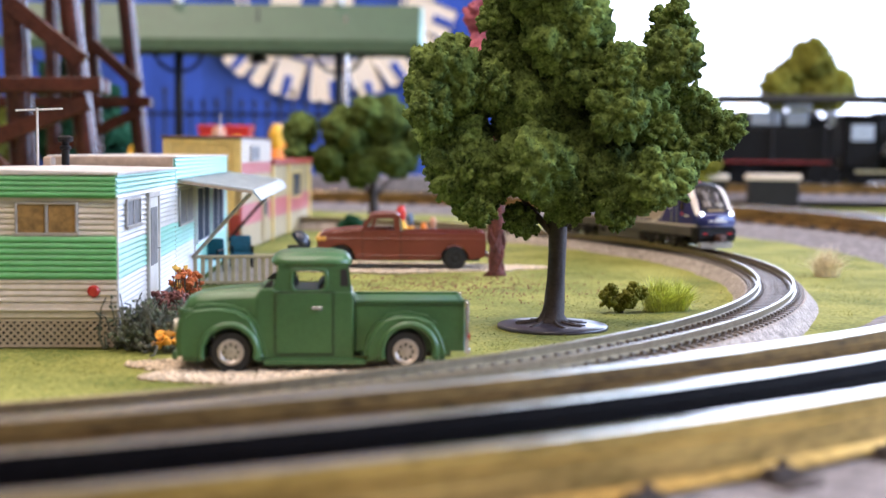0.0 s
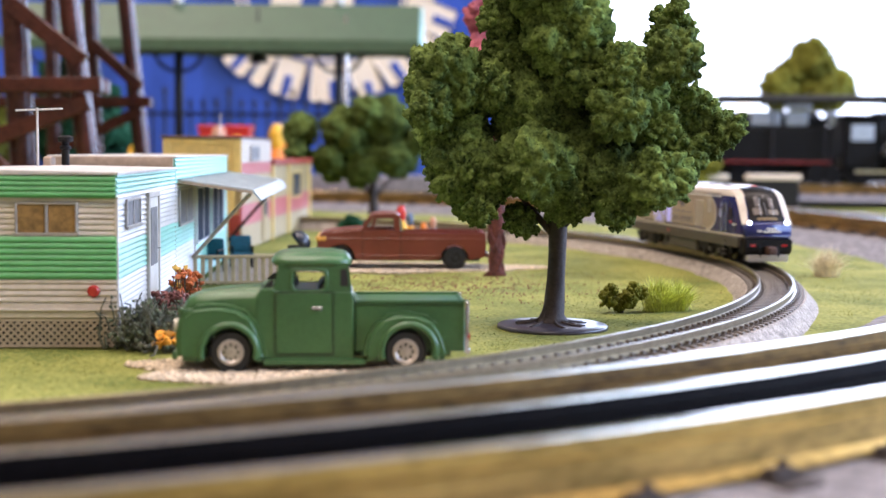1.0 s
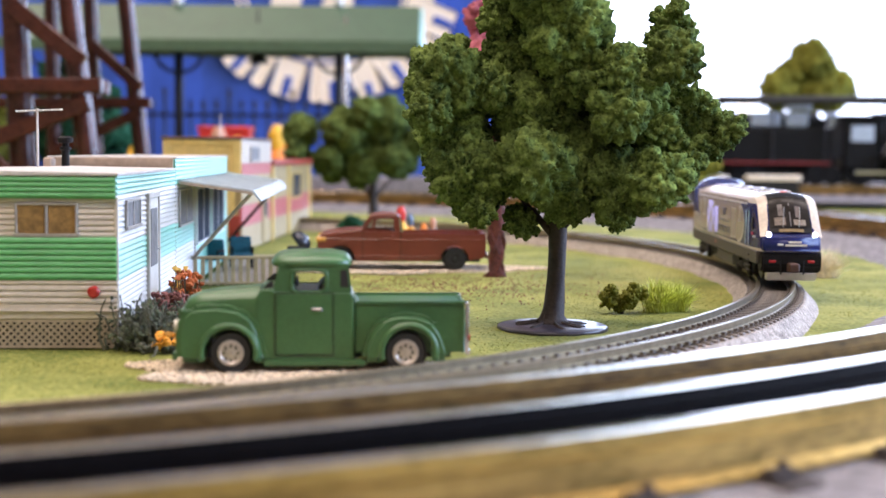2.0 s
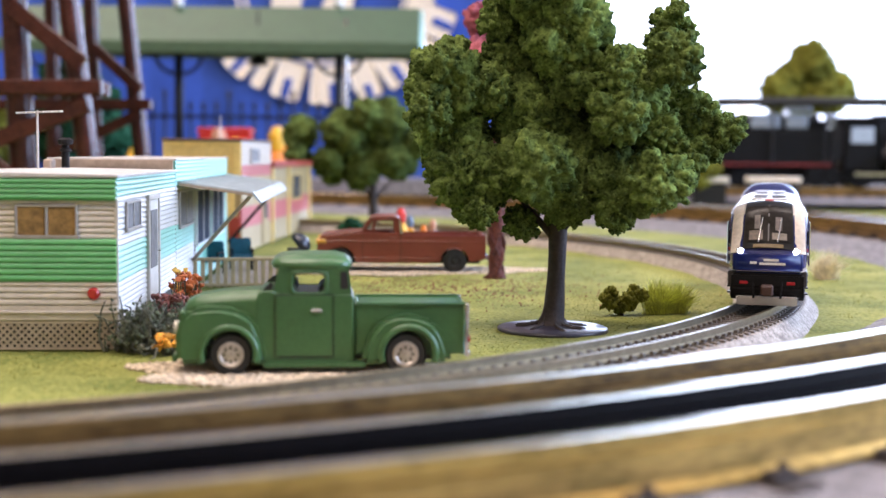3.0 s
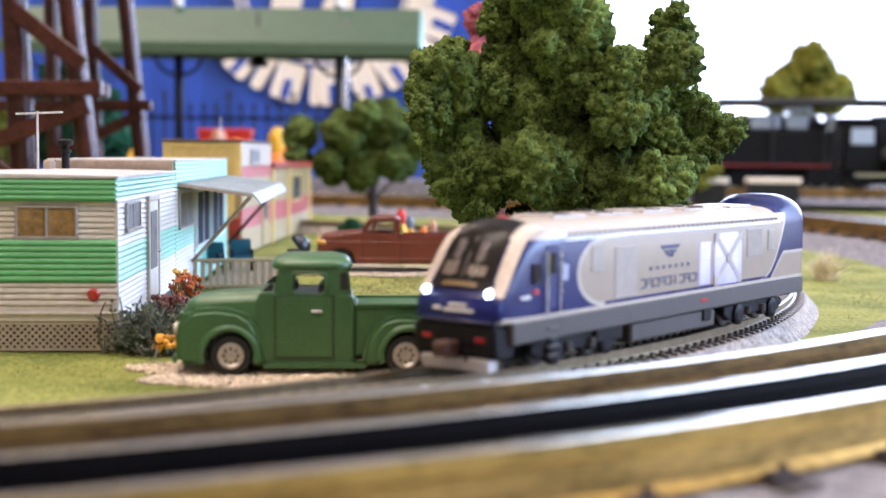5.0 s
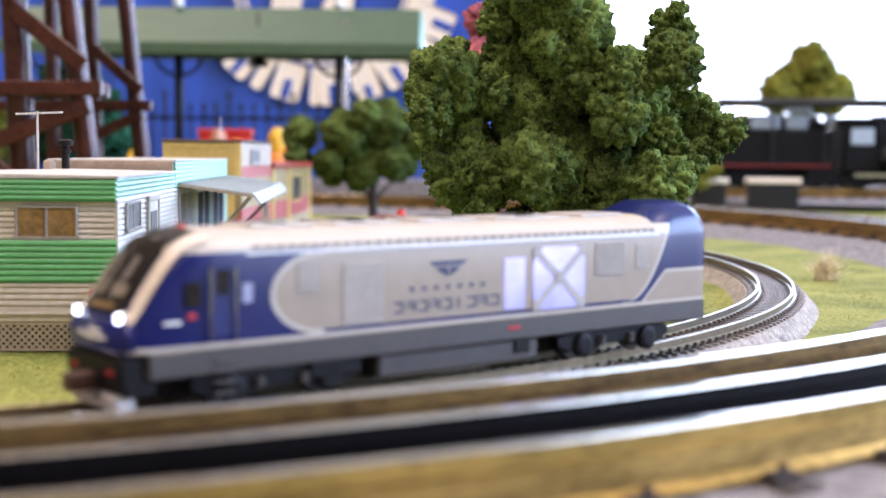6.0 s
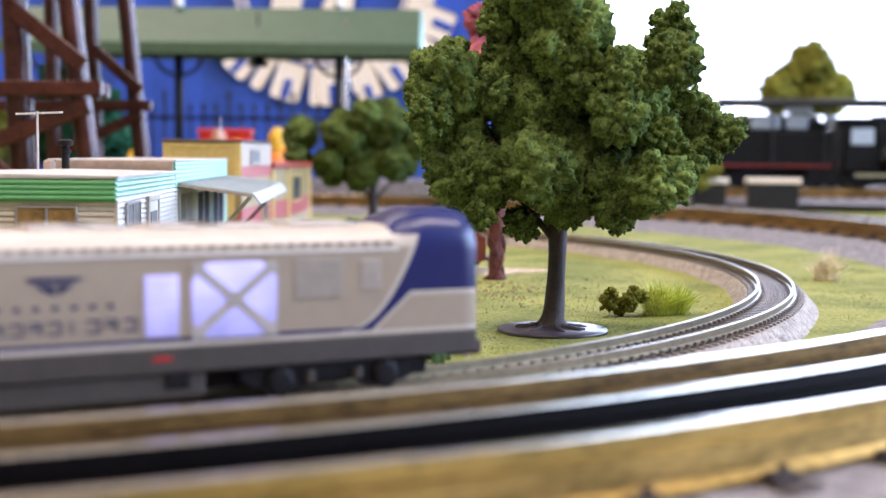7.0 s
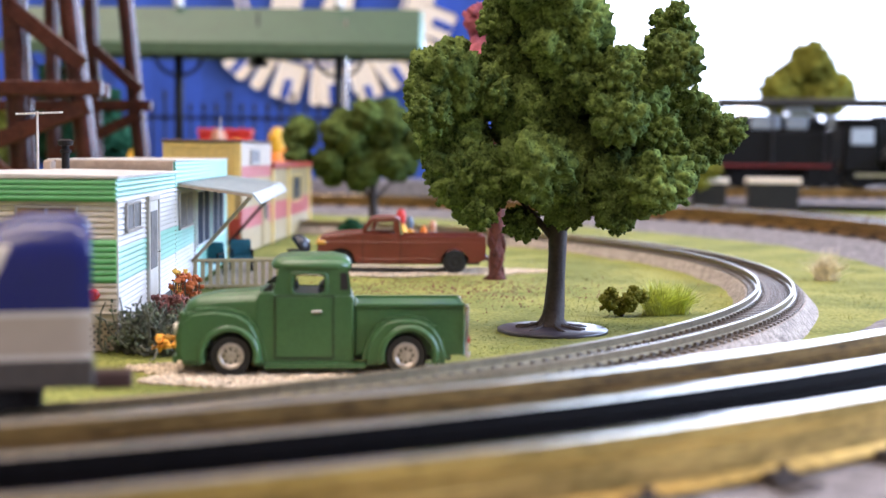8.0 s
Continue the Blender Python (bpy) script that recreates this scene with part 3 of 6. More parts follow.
        for x in (-9.2, 9.2):
            w = lathe([(2.9, -5.2), (3.2, -5.0), (3.2, -4.6), (2.85, -4.5), (2.85, -3.4), (0.7, -3.2), (0.7, 3.2), (2.85, 3.4), (2.85, 4.5), (3.2, 4.6), (3.2, 5.0), (2.9, 5.2)], 24, axis="y")
            wheel = part("wheelset", w, mat("dark_wheel_steel", (0.09, 0.085, 0.08), 0.4, 0.8), loco, "dark steel wheels on an axle")
            wheels.append((wheel, (xc + x) * MM, 3.0 * MM))
    # side fittings
    vent = mat("dull_vent_shade", (0.16, 0.13, 0.10), 0.5)
    violet = glow("violet_pane_glow", (0.44, 0.42, 0.80), 0.42)
    # no lamp behind: the panes themselves glow, unevenly, painted brighter towards the top
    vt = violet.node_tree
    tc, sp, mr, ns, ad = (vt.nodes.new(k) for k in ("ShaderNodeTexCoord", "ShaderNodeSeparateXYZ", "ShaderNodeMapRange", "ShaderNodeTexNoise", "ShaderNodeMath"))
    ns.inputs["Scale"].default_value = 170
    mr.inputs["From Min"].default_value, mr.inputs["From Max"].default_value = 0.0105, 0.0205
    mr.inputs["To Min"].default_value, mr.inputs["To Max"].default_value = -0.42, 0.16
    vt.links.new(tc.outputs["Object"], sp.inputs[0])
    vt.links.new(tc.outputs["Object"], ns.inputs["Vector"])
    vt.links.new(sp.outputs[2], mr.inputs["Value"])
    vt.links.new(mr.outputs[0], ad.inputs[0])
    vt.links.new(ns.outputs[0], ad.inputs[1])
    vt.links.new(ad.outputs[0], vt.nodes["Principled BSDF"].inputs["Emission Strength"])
    for s in (-1, 1):
        y = s * 9.52

        def plate(name, x0, x1, z0, z1, material, d=0.12, label="", bev=0.05, parent=loco):
            return part(name, box(x0, x1, y - d, y + d, z0, z1, bev), material, parent, label)
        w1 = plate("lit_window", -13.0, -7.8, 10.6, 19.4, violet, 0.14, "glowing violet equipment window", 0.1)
        for z in (12.6, 15.6, 18.0):
            plate("louver_bar", -13.0, -7.8, z, z + 0.15, mat("pale_lilac_bar", (0.5, 0.48, 0.7), 0.4), 0.17, parent=w1)
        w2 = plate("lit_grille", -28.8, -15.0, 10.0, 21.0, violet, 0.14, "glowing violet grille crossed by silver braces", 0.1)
        silver = mat("silver_brace", (0.42, 0.38, 0.34), 0.35)
        for a, c in (((-28.6, 10.3), (-15.2, 20.7)), ((-28.6, 20.7), (-15.2, 10.3))):
            part("brace", beam((a[0], y + s * 0.1, a[1]), (c[0], y + s * 0.1, c[1]), 0.3, 1.3), silver, w2)
        for z in (12.8, 15.6, 18.4):
            plate("grille_bar", -28.8, -15.0, z, z + 0.14, mat("lilac_bar", (0.5, 0.48, 0.7), 0.4), 0.18, parent=w2)
        for cx, sx in ((-28.8, 1), (-15.0, -1)):
            for cz, sz in ((10.0, 1), (21.0, -1)):
                part("grille_corner", prism([(cx, cz), (cx + sx * 2.6, cz), (cx, cz + sz * 2.4)], y - 0.2, y + 0.2), silver, w2)
        for x in (-21.9,):
            part("hub", lathe([(1.3, 0), (1.3, 0.4), (0.9, 0.5)], 6, axis="y", at=(x, y + (0.4 if s > 0 else 0.1), 15.5)), silver, w2)
        beige = mat("silver_panel", (0.35, 0.30, 0.25), 0.38, 0, 0.08)
        lou = plate("louver_panel", -40.0, -31.6, 15.2, 21.3, beige, 0.10, "silver louvred panel")
        for k in range(14):
            plate("slat", -39.6, -32.0, 15.3 + 0.42 * k, 15.52 + 0.42 * k, beige, 0.2, parent=lou)
        for x0, x1, z0, z1 in ((-47.0, -43.2, 16.6, 20.8), (32.6, 36.8, 16.6, 21.0), (19.5, 28.0, 11.0, 20.2)):
            plate("access_door", x0, x1, z0, z1, beige, 0.12, "silver access door", 0.12)
            plate("door_lip", x0, x1, z0 - 0.3, z0, silver, 0.22)
        nav = mat("navy_print", (0.02, 0.025, 0.09), 0.4)
        for k, wd in enumerate((2.0, 2.0, 2.0, 1.9, 1.9, 0.8, 2.1, 1.9, 2.0)):
            x1 = 17.4 - 2.75 * k
            bm = box(x1 - wd, x1 - wd + 0.34, y - 0.09, y + 0.09, 11.6, 13.5)
            if k != 5:
                box(x1 - wd, x1, y - 0.09, y + 0.09, 13.16, 13.5, bm=bm)
                box(x1 - wd, x1, y - 0.09, y + 0.09, 12.4, 12.72, bm=bm) if k % 2 else box(x1 - wd, x1, y - 0.09, y + 0.09, 11.6, 11.94, bm=bm)
            part("printed_letter_bar", bm, nav, loco, "dark blue printed bars")
        for k in range(7):
            plate("printed_small_bar", 13.0 - 2.7 * k, 13.9 - 2.7 * k, 15.0, 15.7, nav, 0.09)
        emb = bmesh.new()
        for p in ([(9.6, 19.6), (1.0, 19.6), (2.2, 18.9), (9.0, 18.9)], [(8.4, 18.6), (5.8, 18.6), (5.0, 17.2), (6.0, 17.2)], [(5.2, 18.6), (2.6, 18.6), (4.6, 17.2)]):
            prism(p, y - 0.09, y + 0.09, bm=emb)
        part("printed_emblem", emb, nav, loco, "dark blue printed wing emblem")
        # cab door, windows, rails and lettering
        d = plate("cab_door", 48.6, 52.0, 10.6, 21.4, mat("door_blue", (0.007, 0.012, 0.10), 0.35), 0.12, "blue cab door")
        plate("door_window", 49.2, 51.4, 16.6, 20.2, glassy, 0.2, parent=d)
        plate("cab_window", 54.0, 56.6, 15.2, 18.6, glassy, 0.16, "dark cab side window")
        for x in (48.2, 52.6):
            part("grab_rail", rod((x, y + s * 0.5, 9.6), (x, y + s * 0.5, 20.5), 0.2, n=6), CHROME, loco)
        plate("white_panel", 45.0, 46.8, 15.2, 18.0, mat("pale_panel", (0.35, 0.36, 0.5), 0.4), 0.12)
        plate("red_panel", 54.8, 56.2, 13.4, 14.2, mat("red_decal", (0.5, 0.03, 0.03), 0.4), 0.16)
        plate("number_bar", 57.4, 60.2, 12.8, 13.3, WHITE_PLASTIC, 0.2)
        for k in range(4):
            plate("cab_step", 48.4, 51.8, 2.2 + 1.6 * k, 2.6 + 1.6 * k, GREY_BODY, 0.45)
        plate("side_reflector", -12.0, -9.0, 7.0, 7.7, mat("red_reflector", (0.4, 0.02, 0.02), 0.3), 0.12)
        # row of roof vents under the roof edge
        for k in range(44):
            x = 44.0 - 2.15 * k
            part("roof_vent", box(x - 0.75, x + 0.75, s * 9.18 - 0.2, s * 9.18 + 0.2, 22.8, 23.4, 0.08), vent, loco)
        part("gutter", box(-50, 46, s * 9.5 - 0.14, s * 9.5 + 0.14, 22.1, 22.4), WHITE_PLASTIC, loco)
    # roof details
    for x0, x1, h in ((-45, -33, 0.5), (-30, -10, 0.35), (-6, 8, 0.5), (12, 26, 0.35), (30, 42, 0.45)):
        part("roof_panel", box(x0, x1, -4.6, 4.6, 25.0, 25.8 + h, 0.25), silver, loco, "pale silver roof hatch")
    for x in (-20, 0, 20, 36):
        for y in (-2.4, 2.4):
            part("roof_fan", lathe([(1.9, 25.6), (1.9, 26.4), (1.5, 26.5)], 18, at=(x, y, 0)), GREY_BODY, loco)
    part("horn", box(51.2, 52.6, -1.1, 1.1, 25.4, 26.3, 0.3), mat("red_horn", (0.42, 0.05, 0.04), 0.4), loco, "red roof horn")
    for ob in loco.children_recursive:
        if ob.name.startswith("wheelset"):
            continue
        ob.location.x *= FIT
        ob.data.transform(Matrix.Diagonal((FIT, 1, 1, 1)))
    return loco, [(w, x * FIT, z) for w, x, z in wheels]


LOCO, WHEELS = locomotive()

# ---- trees and plants ----


SPHERES = {}


def sphere_grid(level):
    """The vertices and faces of a unit sphere, kept for reuse."""
    if level not in SPHERES:
        bm = bmesh.new()
        bmesh.ops.create_icosphere(bm, subdivisions=level, radius=1.0)
        bm.verts.index_update()
        SPHERES[level] = (np.array([v.co[:] for v in bm.verts], np.float32), np.array([[v.index for v in f.verts] for f in bm.faces]))
        bm.free()
    return SPHERES[level]


def unit(rng, n):
    d = rng.normal(size=(n, 3)).astype(np.float32)
    return d / np.linalg.norm(d, axis=1)[:, None]


def puffs(grid, centres, reach):
    """Round bumps about the given directions: 1 at each centre, 0 past its reach (radians)."""
    near = np.arccos(np.clip((grid @ centres.T).max(1), -1, 1))
    return np.sqrt(np.clip(1 - (near / reach) ** 2, 0, 1))


def crown_mesh(lobes, base, seed, grain, depth, density=1.0, knobs=15, level=4):
    """Foam foliage: lobes of (x, z, radius) round the trunk, each a ball of knobs that are covered with small nodules and loose crumbs."""
    rng = np.random.default_rng(seed)
    c = []
    for x, z, r in lobes:
        y = rng.uniform(-1, 1) * depth
        c.append((x, y, z, r))
        c.append((x + rng.uniform(-0.2, 0.2) * r, -y + rng.uniform(-0.3, 0.3) * depth, z + rng.uniform(-0.15, 0.15) * r, r * rng.uniform(0.8, 0.95)))
    c = np.array(c)
    grid, tri = sphere_grid(level)
    nod = grain * 1.55
    vs, fs, count = [], [], 0
    for i, (x, y, z, r) in enumerate(c):
        few = unit(rng, knobs)
        some = unit(rng, int(knobs * 4.5))
        many = unit(rng, max(30, int(2.6 * r * r / (nod * nod))))
        rad = r * (0.68 + 0.22 * puffs(grid, few, 0.62) + 0.13 * puffs(grid, some, 0.27)) + nod * 1.9 * (puffs(grid, many, 1.15 * nod / r) - 0.5)
        rad = rad + rng.normal(0, 0.20 * grain, len(rad))
        p = np.array((x, y, z)) + grid * rad[:, None]
        free = np.ones(len(p), bool)
        for k, (a, b, d, q) in enumerate(c):
            if k != i:
                free &= ((p - (a, b, d)) ** 2).sum(1) > (0.70 * q) ** 2
        f = tri[free[tri].any(1)]
        used = np.unique(f)
        back = np.zeros(len(p), int)
        back[used] = np.arange(len(used))
        vs.append(p[used])
        fs.append(back[f] + count)
        count += len(used)
    v, f = np.vstack(vs), np.vstack(fs)
    pick = v[rng.random(len(v)) < 0.22 * density]
    gv, gf = grains(pick, grain * rng.uniform(0.3, 0.85, len(pick)), rng)
    return np.vstack([v, gv]) - base, np.vstack([f, gf + len(v)])


def tree(name, x, y, lobes, seed, grain, depth, trunk, limbs, leaf, bark, label, density=1.0, category="tree", disc=0.0, knobs=15, level=4):
    t = thing(name, x, y, 0, label=label, category=category)
    base = np.array((x, 0.0, 0.0))
    v, f = crown_mesh(lobes, base, seed, grain, depth, density, knobs, level)
    # trunk: a bent tapering tube
    rng = np.random.default_rng(seed + 50)
    rows = []
    for h, r, dx in trunk:
        n = 12
        rows.append([(dx + r * (1 + 0.14 * math.sin(3 * a + h)) * math.cos(a), r * (1 + 0.14 * math.cos(2 * a + h)) * math.sin(a), h)
                     for a in (2 * math.pi * i / n for i in range(n))])
    part("trunk", loft(rows), bark, t, "gnarled tapering trunk", smooth=True)
    for p, q, r in limbs:
        mid = [(p[i] + q[i]) / 2 + rng.uniform(-0.8, 0.8) for i in range(3)]
        bm = rod(p, mid, r, r * 0.75, 8)
        rod(mid, q, r * 0.75, r * 0.4, 8, bm)
        part("limb", bm, bark, t, smooth=True)
    raw("crown", v, f, leaf, t, "clumpy foam foliage with gaps", smooth=True)
    if disc:
        part("base_disc", lathe([(disc, -0.4), (disc, 0.35), (disc * 0.97, 0.6), (disc * 0.5, 0.8), (4.5, 1.2)], 48), mat("grey_plastic_base", (0.045, 0.040, 0.055), 0.28, 0, 0.2, 200, 0.1), t,
             "dark grey plastic base disc", smooth=True)
    return t


BIG = [(0.4, 61.3, 11.2), (-2.3, 52.9, 7.7), (2.7, 48.1, 11.5), (9.1, 37.3, 10.5), (9.2, 29.2, 4.9), (19.8, 26.2, 5.0), (15.7, 67.0, 8.4),
       (27.4, 74.0, 14.0), (22.4, 86.3, 13.5), (31.6, 84.6, 6.4), (21.4, 54.5, 13.3), (46.5, 60.3, 11.5), (54.0, 65.9, 8.0), (55.4, 72.5, 5.2),
       (55.1, 77.6, 3.2), (61.3, 53.5, 9.2), (58.5, 44.0, 7.5), (63.5, 45.5, 5.0), (68.6, 49.7, 5.0), (35.6, 44.9, 11.9), (42.1, 36.2, 10.5), (51.2, 37.7, 9.3), (30.2, 34.7, 10.2), (41.5, 28.8, 4.8), (21.7, 40.2, 11.0), (51.0, 50.0, 9.0), (42.0, 53.0, 9.0), (39.5, 63.0, 7.0), (31.0, 62.0, 9.0), (10.5, 58.5, 8.0), (3.8, 38.6, 9.0), (8.0, 31.5, 6.6), (13.5, 76.0, 6.5), (35.0, 71.0, 6.0)]
tree("deciduous_tree", 27.6, 321, [(a, b, 0.90 * r) for a, b, r in BIG], 11, 0.60, 15.0,
     [(0.4, 6.4, -0.6), (1.3, 4.0, -0.4), (3.0, 2.9, -0.1), (7, 2.45, 0.3), (12, 2.25, 0.8), (19, 2.15, 0.9), (26, 2.3, 0.8), (34, 1.8, 0.4), (44, 1.2, 0.0)],
     [((0.8, 0, 22), (-9, 1, 33), 1.1), ((0.8, 0, 24), (10, -2, 33), 1.2), ((0.6, 0, 27), (-3, -6, 40), 1.0), ((0.6, 0, 28), (16, 5, 44), 1.0)],
     FOLIAGE, BARK, "large green foam model tree on a dark grey disc", 0.85, disc=13.8, level=5)
TREE2 = [(-88.1, 56.1, 12.4), (-88.9, 42.0, 8.7), (-60.6, 56.4, 16.3), (-67.4, 37.0, 13.4), (-36.5, 61.8, 17.9), (-50.2, 37.2, 17.1), (-29.5, 40.8, 15.3), (-15.8, 49.9, 10.4), (-46.9, 66.8, 11.3)]
tree("deciduous_tree", -42.8, 790, [(a, b, 0.94 * r) for a, b, r in TREE2], 21, 0.95, 13.0,
     [(-0.3, 4.6, 1.3), (4, 3.2, 0.7), (12, 2.7, 0), (20, 2.5, -0.5), (32, 2.0, -0.7), (48, 1.2, 0)],
     [((0, 0, 14), (12, 0, 28), 1.3), ((0, 0, 14), (-10, 1, 30), 1.3)], FOLIAGE_DEEP, BARK, "smaller green foam model tree with dark trunk", 0.8)
PLUM = [(12.6, 91.0, 6.0), (18.9, 91.5, 5.6), (16.8, 84.0, 8.0), (10.0, 76.0, 9.0), (24.0, 76.0, 9.5), (17.0, 66.0, 9.0)]
tree("plum_tree", 18.8, 456, PLUM, 31, 0.7, 6.0,
     [(-0.3, 4.3, -0.3), (1.5, 2.9, 0.0), (5, 2.5, 0.1), (12, 2.3, 0.2), (19, 2.6, 0.6), (28, 2.2, 0.2), (40, 1.6, -0.4), (70, 1.1, -1.0)],
     [((0, 0, 15), (-6.5, 0, 26), 1.5), ((0, 0, 14), (4.5, 1, 24), 1.3), ((0, 0, 40), (8, 0, 66), 0.8), ((0, 0, 44), (-8, 0, 68), 0.8)],
     FOLIAGE_PINK, BARK_RED, "plum-leaved model tree with twisted reddish trunk", 0.6)
oak = [o for o in scene.objects if o.name == "deciduous_tree"][0]
for k in range(11):
    a = 2 * math.pi * k / 11 + 0.3 * math.sin(5 * k)
    part("root", tube([(-0.3 + q * math.cos(a + 0.02 * q), q * math.sin(a + 0.02 * q), h) for q, h in ((2.0, 3.6), (2.9, 1.9), (4.2, 1.2), (6.5, 0.8), (9.0, 0.55))], 0.55, 6), BARK, oak, smooth=True)
vine_host = [o for o in scene.objects if o.name.startswith("plum_tree")][0]
for k in range(7):
    path = [((2.3 + 0.5 * math.sin(h * 0.5 + k)) * math.cos(0.9 * k + h * 0.16 * (1 if k % 2 else -1)) + 0.1, (2.2 + 0.4 * math.cos(h * 0.4 + k)) * math.sin(0.9 * k + h * 0.16 * (1 if k % 2 else -1)), h) for h in np.linspace(-0.2, 24, 15)]
    part("bark_ridge", tube(path, 0.55 + 0.1 * (k % 3), 6), BARK_RED, vine_host, smooth=True)
DARKT = [(-226.0, 90.0, 11.0), (-240.0, 88.0, 10.0), (-236.3, 76.2, 14.0), (-215.9, 74.0, 14.0), (-204.3, 54.8, 13.0), (-229.8, 47.8, 19.5), (-246.7, 57.8, 16.1), (-209.5, 37.8, 16.1), (-230, 24, 20), (-210, 18, 17)]
tree("evergreen_tree", -225, 800, DARKT, 41, 1.3, 14.0, [(0, 4, 0), (20, 3, 0), (50, 2, 0)], [((0, 0, 18), (8, 2, 36), 1.2), ((0, 0, 18), (-8, -2, 36), 1.2)],
     FOLIAGE_BLUE, BARK, "dense bluish green model evergreen behind the trestle", 0.7)
tree("evergreen_tree", -275, 760, [(-267, 64.4, 13.0), (-267.3, 44.1, 13.6), (-272, 24, 15)], 43, 1.3, 9.0, [(0, 4, 0), (20, 3, 0), (50, 2, 0)], [((0, 0, 18), (6, 2, 36), 1.2)],
     FOLIAGE_OLIVE, BARK, "yellow-green model tree beside the trestle", 0.6)
FART = [(359, 120, 18), (374, 136, 18), (390, 155, 15), (397, 140, 22), (420, 124, 19), (431, 116, 13), (386, 114, 26), (408, 110, 22), (356, 106, 15)]
tree("deciduous_tree", 388, 1400, FART, 51, 2.0, 16.0, [(0, 7, 0), (50, 5, 0), (120, 3, 0)], [((0, 0, 70), (14, 3, 100), 2), ((0, 0, 70), (-14, -3, 100), 2)],
     FOLIAGE_OLIVE, BARK, "olive green model tree in front of the window", 0.6)
tree("shrub", 214, 1090, [(207, 33, 9.0), (217, 38, 9.5), (226, 34, 8.0), (216, 24, 9)], 61, 1.3, 6.0, [(0, 3, 0), (12, 2, 0), (24, 1.5, 0)], [((0, 0, 12), (5, 1, 24), 0.8)],
     FOLIAGE_OLIVE, BARK, "olive green foam bush beside the straight track", 0.6, "bush")
tree("shrub", 246, 1330, [(238, 128, 8.0), (244, 120, 9.5), (240, 104, 10)], 63, 1.5, 6.0, [(0, 5, 0), (50, 3, 0), (100, 1.5, 0)], [((0, 0, 60), (-5, 1, 94), 0.9)],
     FOLIAGE_BLUE, BARK, "dark green model tree by the window", 0.5, "tree")
tree("shrub", 49.2, 353, [(45.5, 3.6, 2.6), (46.2, 6.0, 1.6), (51.5, 3.6, 2.7), (52.6, 6.2, 1.9), (54.8, 5.4, 1.7), (48.6, 2.2, 2.0)], 71, 0.42, 1.6,
     [(-0.3, 0.7, 0), (1.5, 0.5, 0), (3, 0.4, 0)], [((0, 0, 0.4), (-3, 0.4, 5), 0.3), ((0, 0, 0.4), (3, -0.4, 5), 0.3)], FOLIAGE_OLIVE, BARK, "small ragged olive bush on the turf", 0.8, "bush", knobs=9)
tree("shrub", -45, 640, [(-48, 5, 4.4), (-42, 5, 4.0), (-45, 8, 3.6)], 73, 0.8, 2.5, [(-0.3, 1, 0), (3, 0.8, 0), (5, 0.5, 0)], [((0, 0, 1), (3, 0, 6), 0.4)],
     FOLIAGE_BLUE, BARK, "low dark green bush behind the red pickup", 0.6, "bush")


def tuft(name, x, y, n, h, spread, color, label, seed):
    """A tuft of thin arching blades, each a narrow three-sided spike."""
    rng = np.random.default_rng(seed)
    t = thing(name, x, y, 0, label=label, category="grass tuft")
    v, f = [], []
    for _ in range(n):
        a, lean = rng.uniform(0, 2 * math.pi), rng.uniform(0.0, 1.0) ** 0.6
        hh = h * rng.uniform(0.6, 1.15) * math.sqrt(1.04 - 0.8 * lean * lean)
        bx, by = rng.normal(0, spread * 0.17, 2)
        dx, dy = math.cos(a) * lean * spread, math.sin(a) * lean * spread
        w = rng.uniform(0.08, 0.16)
        px, py = -math.sin(a) * w, math.cos(a) * w
        k = len(v)
        mid = (bx + dx * 0.4, by + dy * 0.4, hh * 0.65)
        v += [(bx + px, by + py, -0.4), (bx - px, by - py, -0.4), (bx, by, 0.2 - w), (mid[0] + px * 0.8, mid[1] + py * 0.8, mid[2]), (mid[0] - px * 0.8, mid[1] - py * 0.8, mid[2]),
              (mid[0] + 0.1, mid[1], mid[2] - 0.15), (bx + dx, by + dy, hh)]
        f += [(k, k + 1, k + 4, k + 3), (k + 1, k + 2, k + 5, k + 4), (k + 2, k, k + 3, k + 5), (k + 3, k + 4, k + 6), (k + 4, k + 5, k + 6), (k + 5, k + 3, k + 6)]
    raw("foliage", v, f, color, t)
    return t


LIME = island_vary(mat("lime_grass_fibre", (0.62, 0.66, 0.12), 0.7, 0, 0.3, 200), 0.3)
STRAW = island_vary(mat("straw_fibre", (0.78, 0.68, 0.46), 0.7, 0, 0.25, 200), 0.25)
tuft("grass_tuft", 60.0, 357, 520, 9.0, 8.0, LIME, "bright lime green static grass tuft", 5)
tuft("grass_tuft", 65.5, 360, 380, 8.4, 7.4, LIME, "bright lime green static grass tuft", 6)
tuft("dry_grass_tuft", 138.6, 466, 260, 10.5, 9.6, STRAW, "pale straw coloured dry grass tuft", 7)


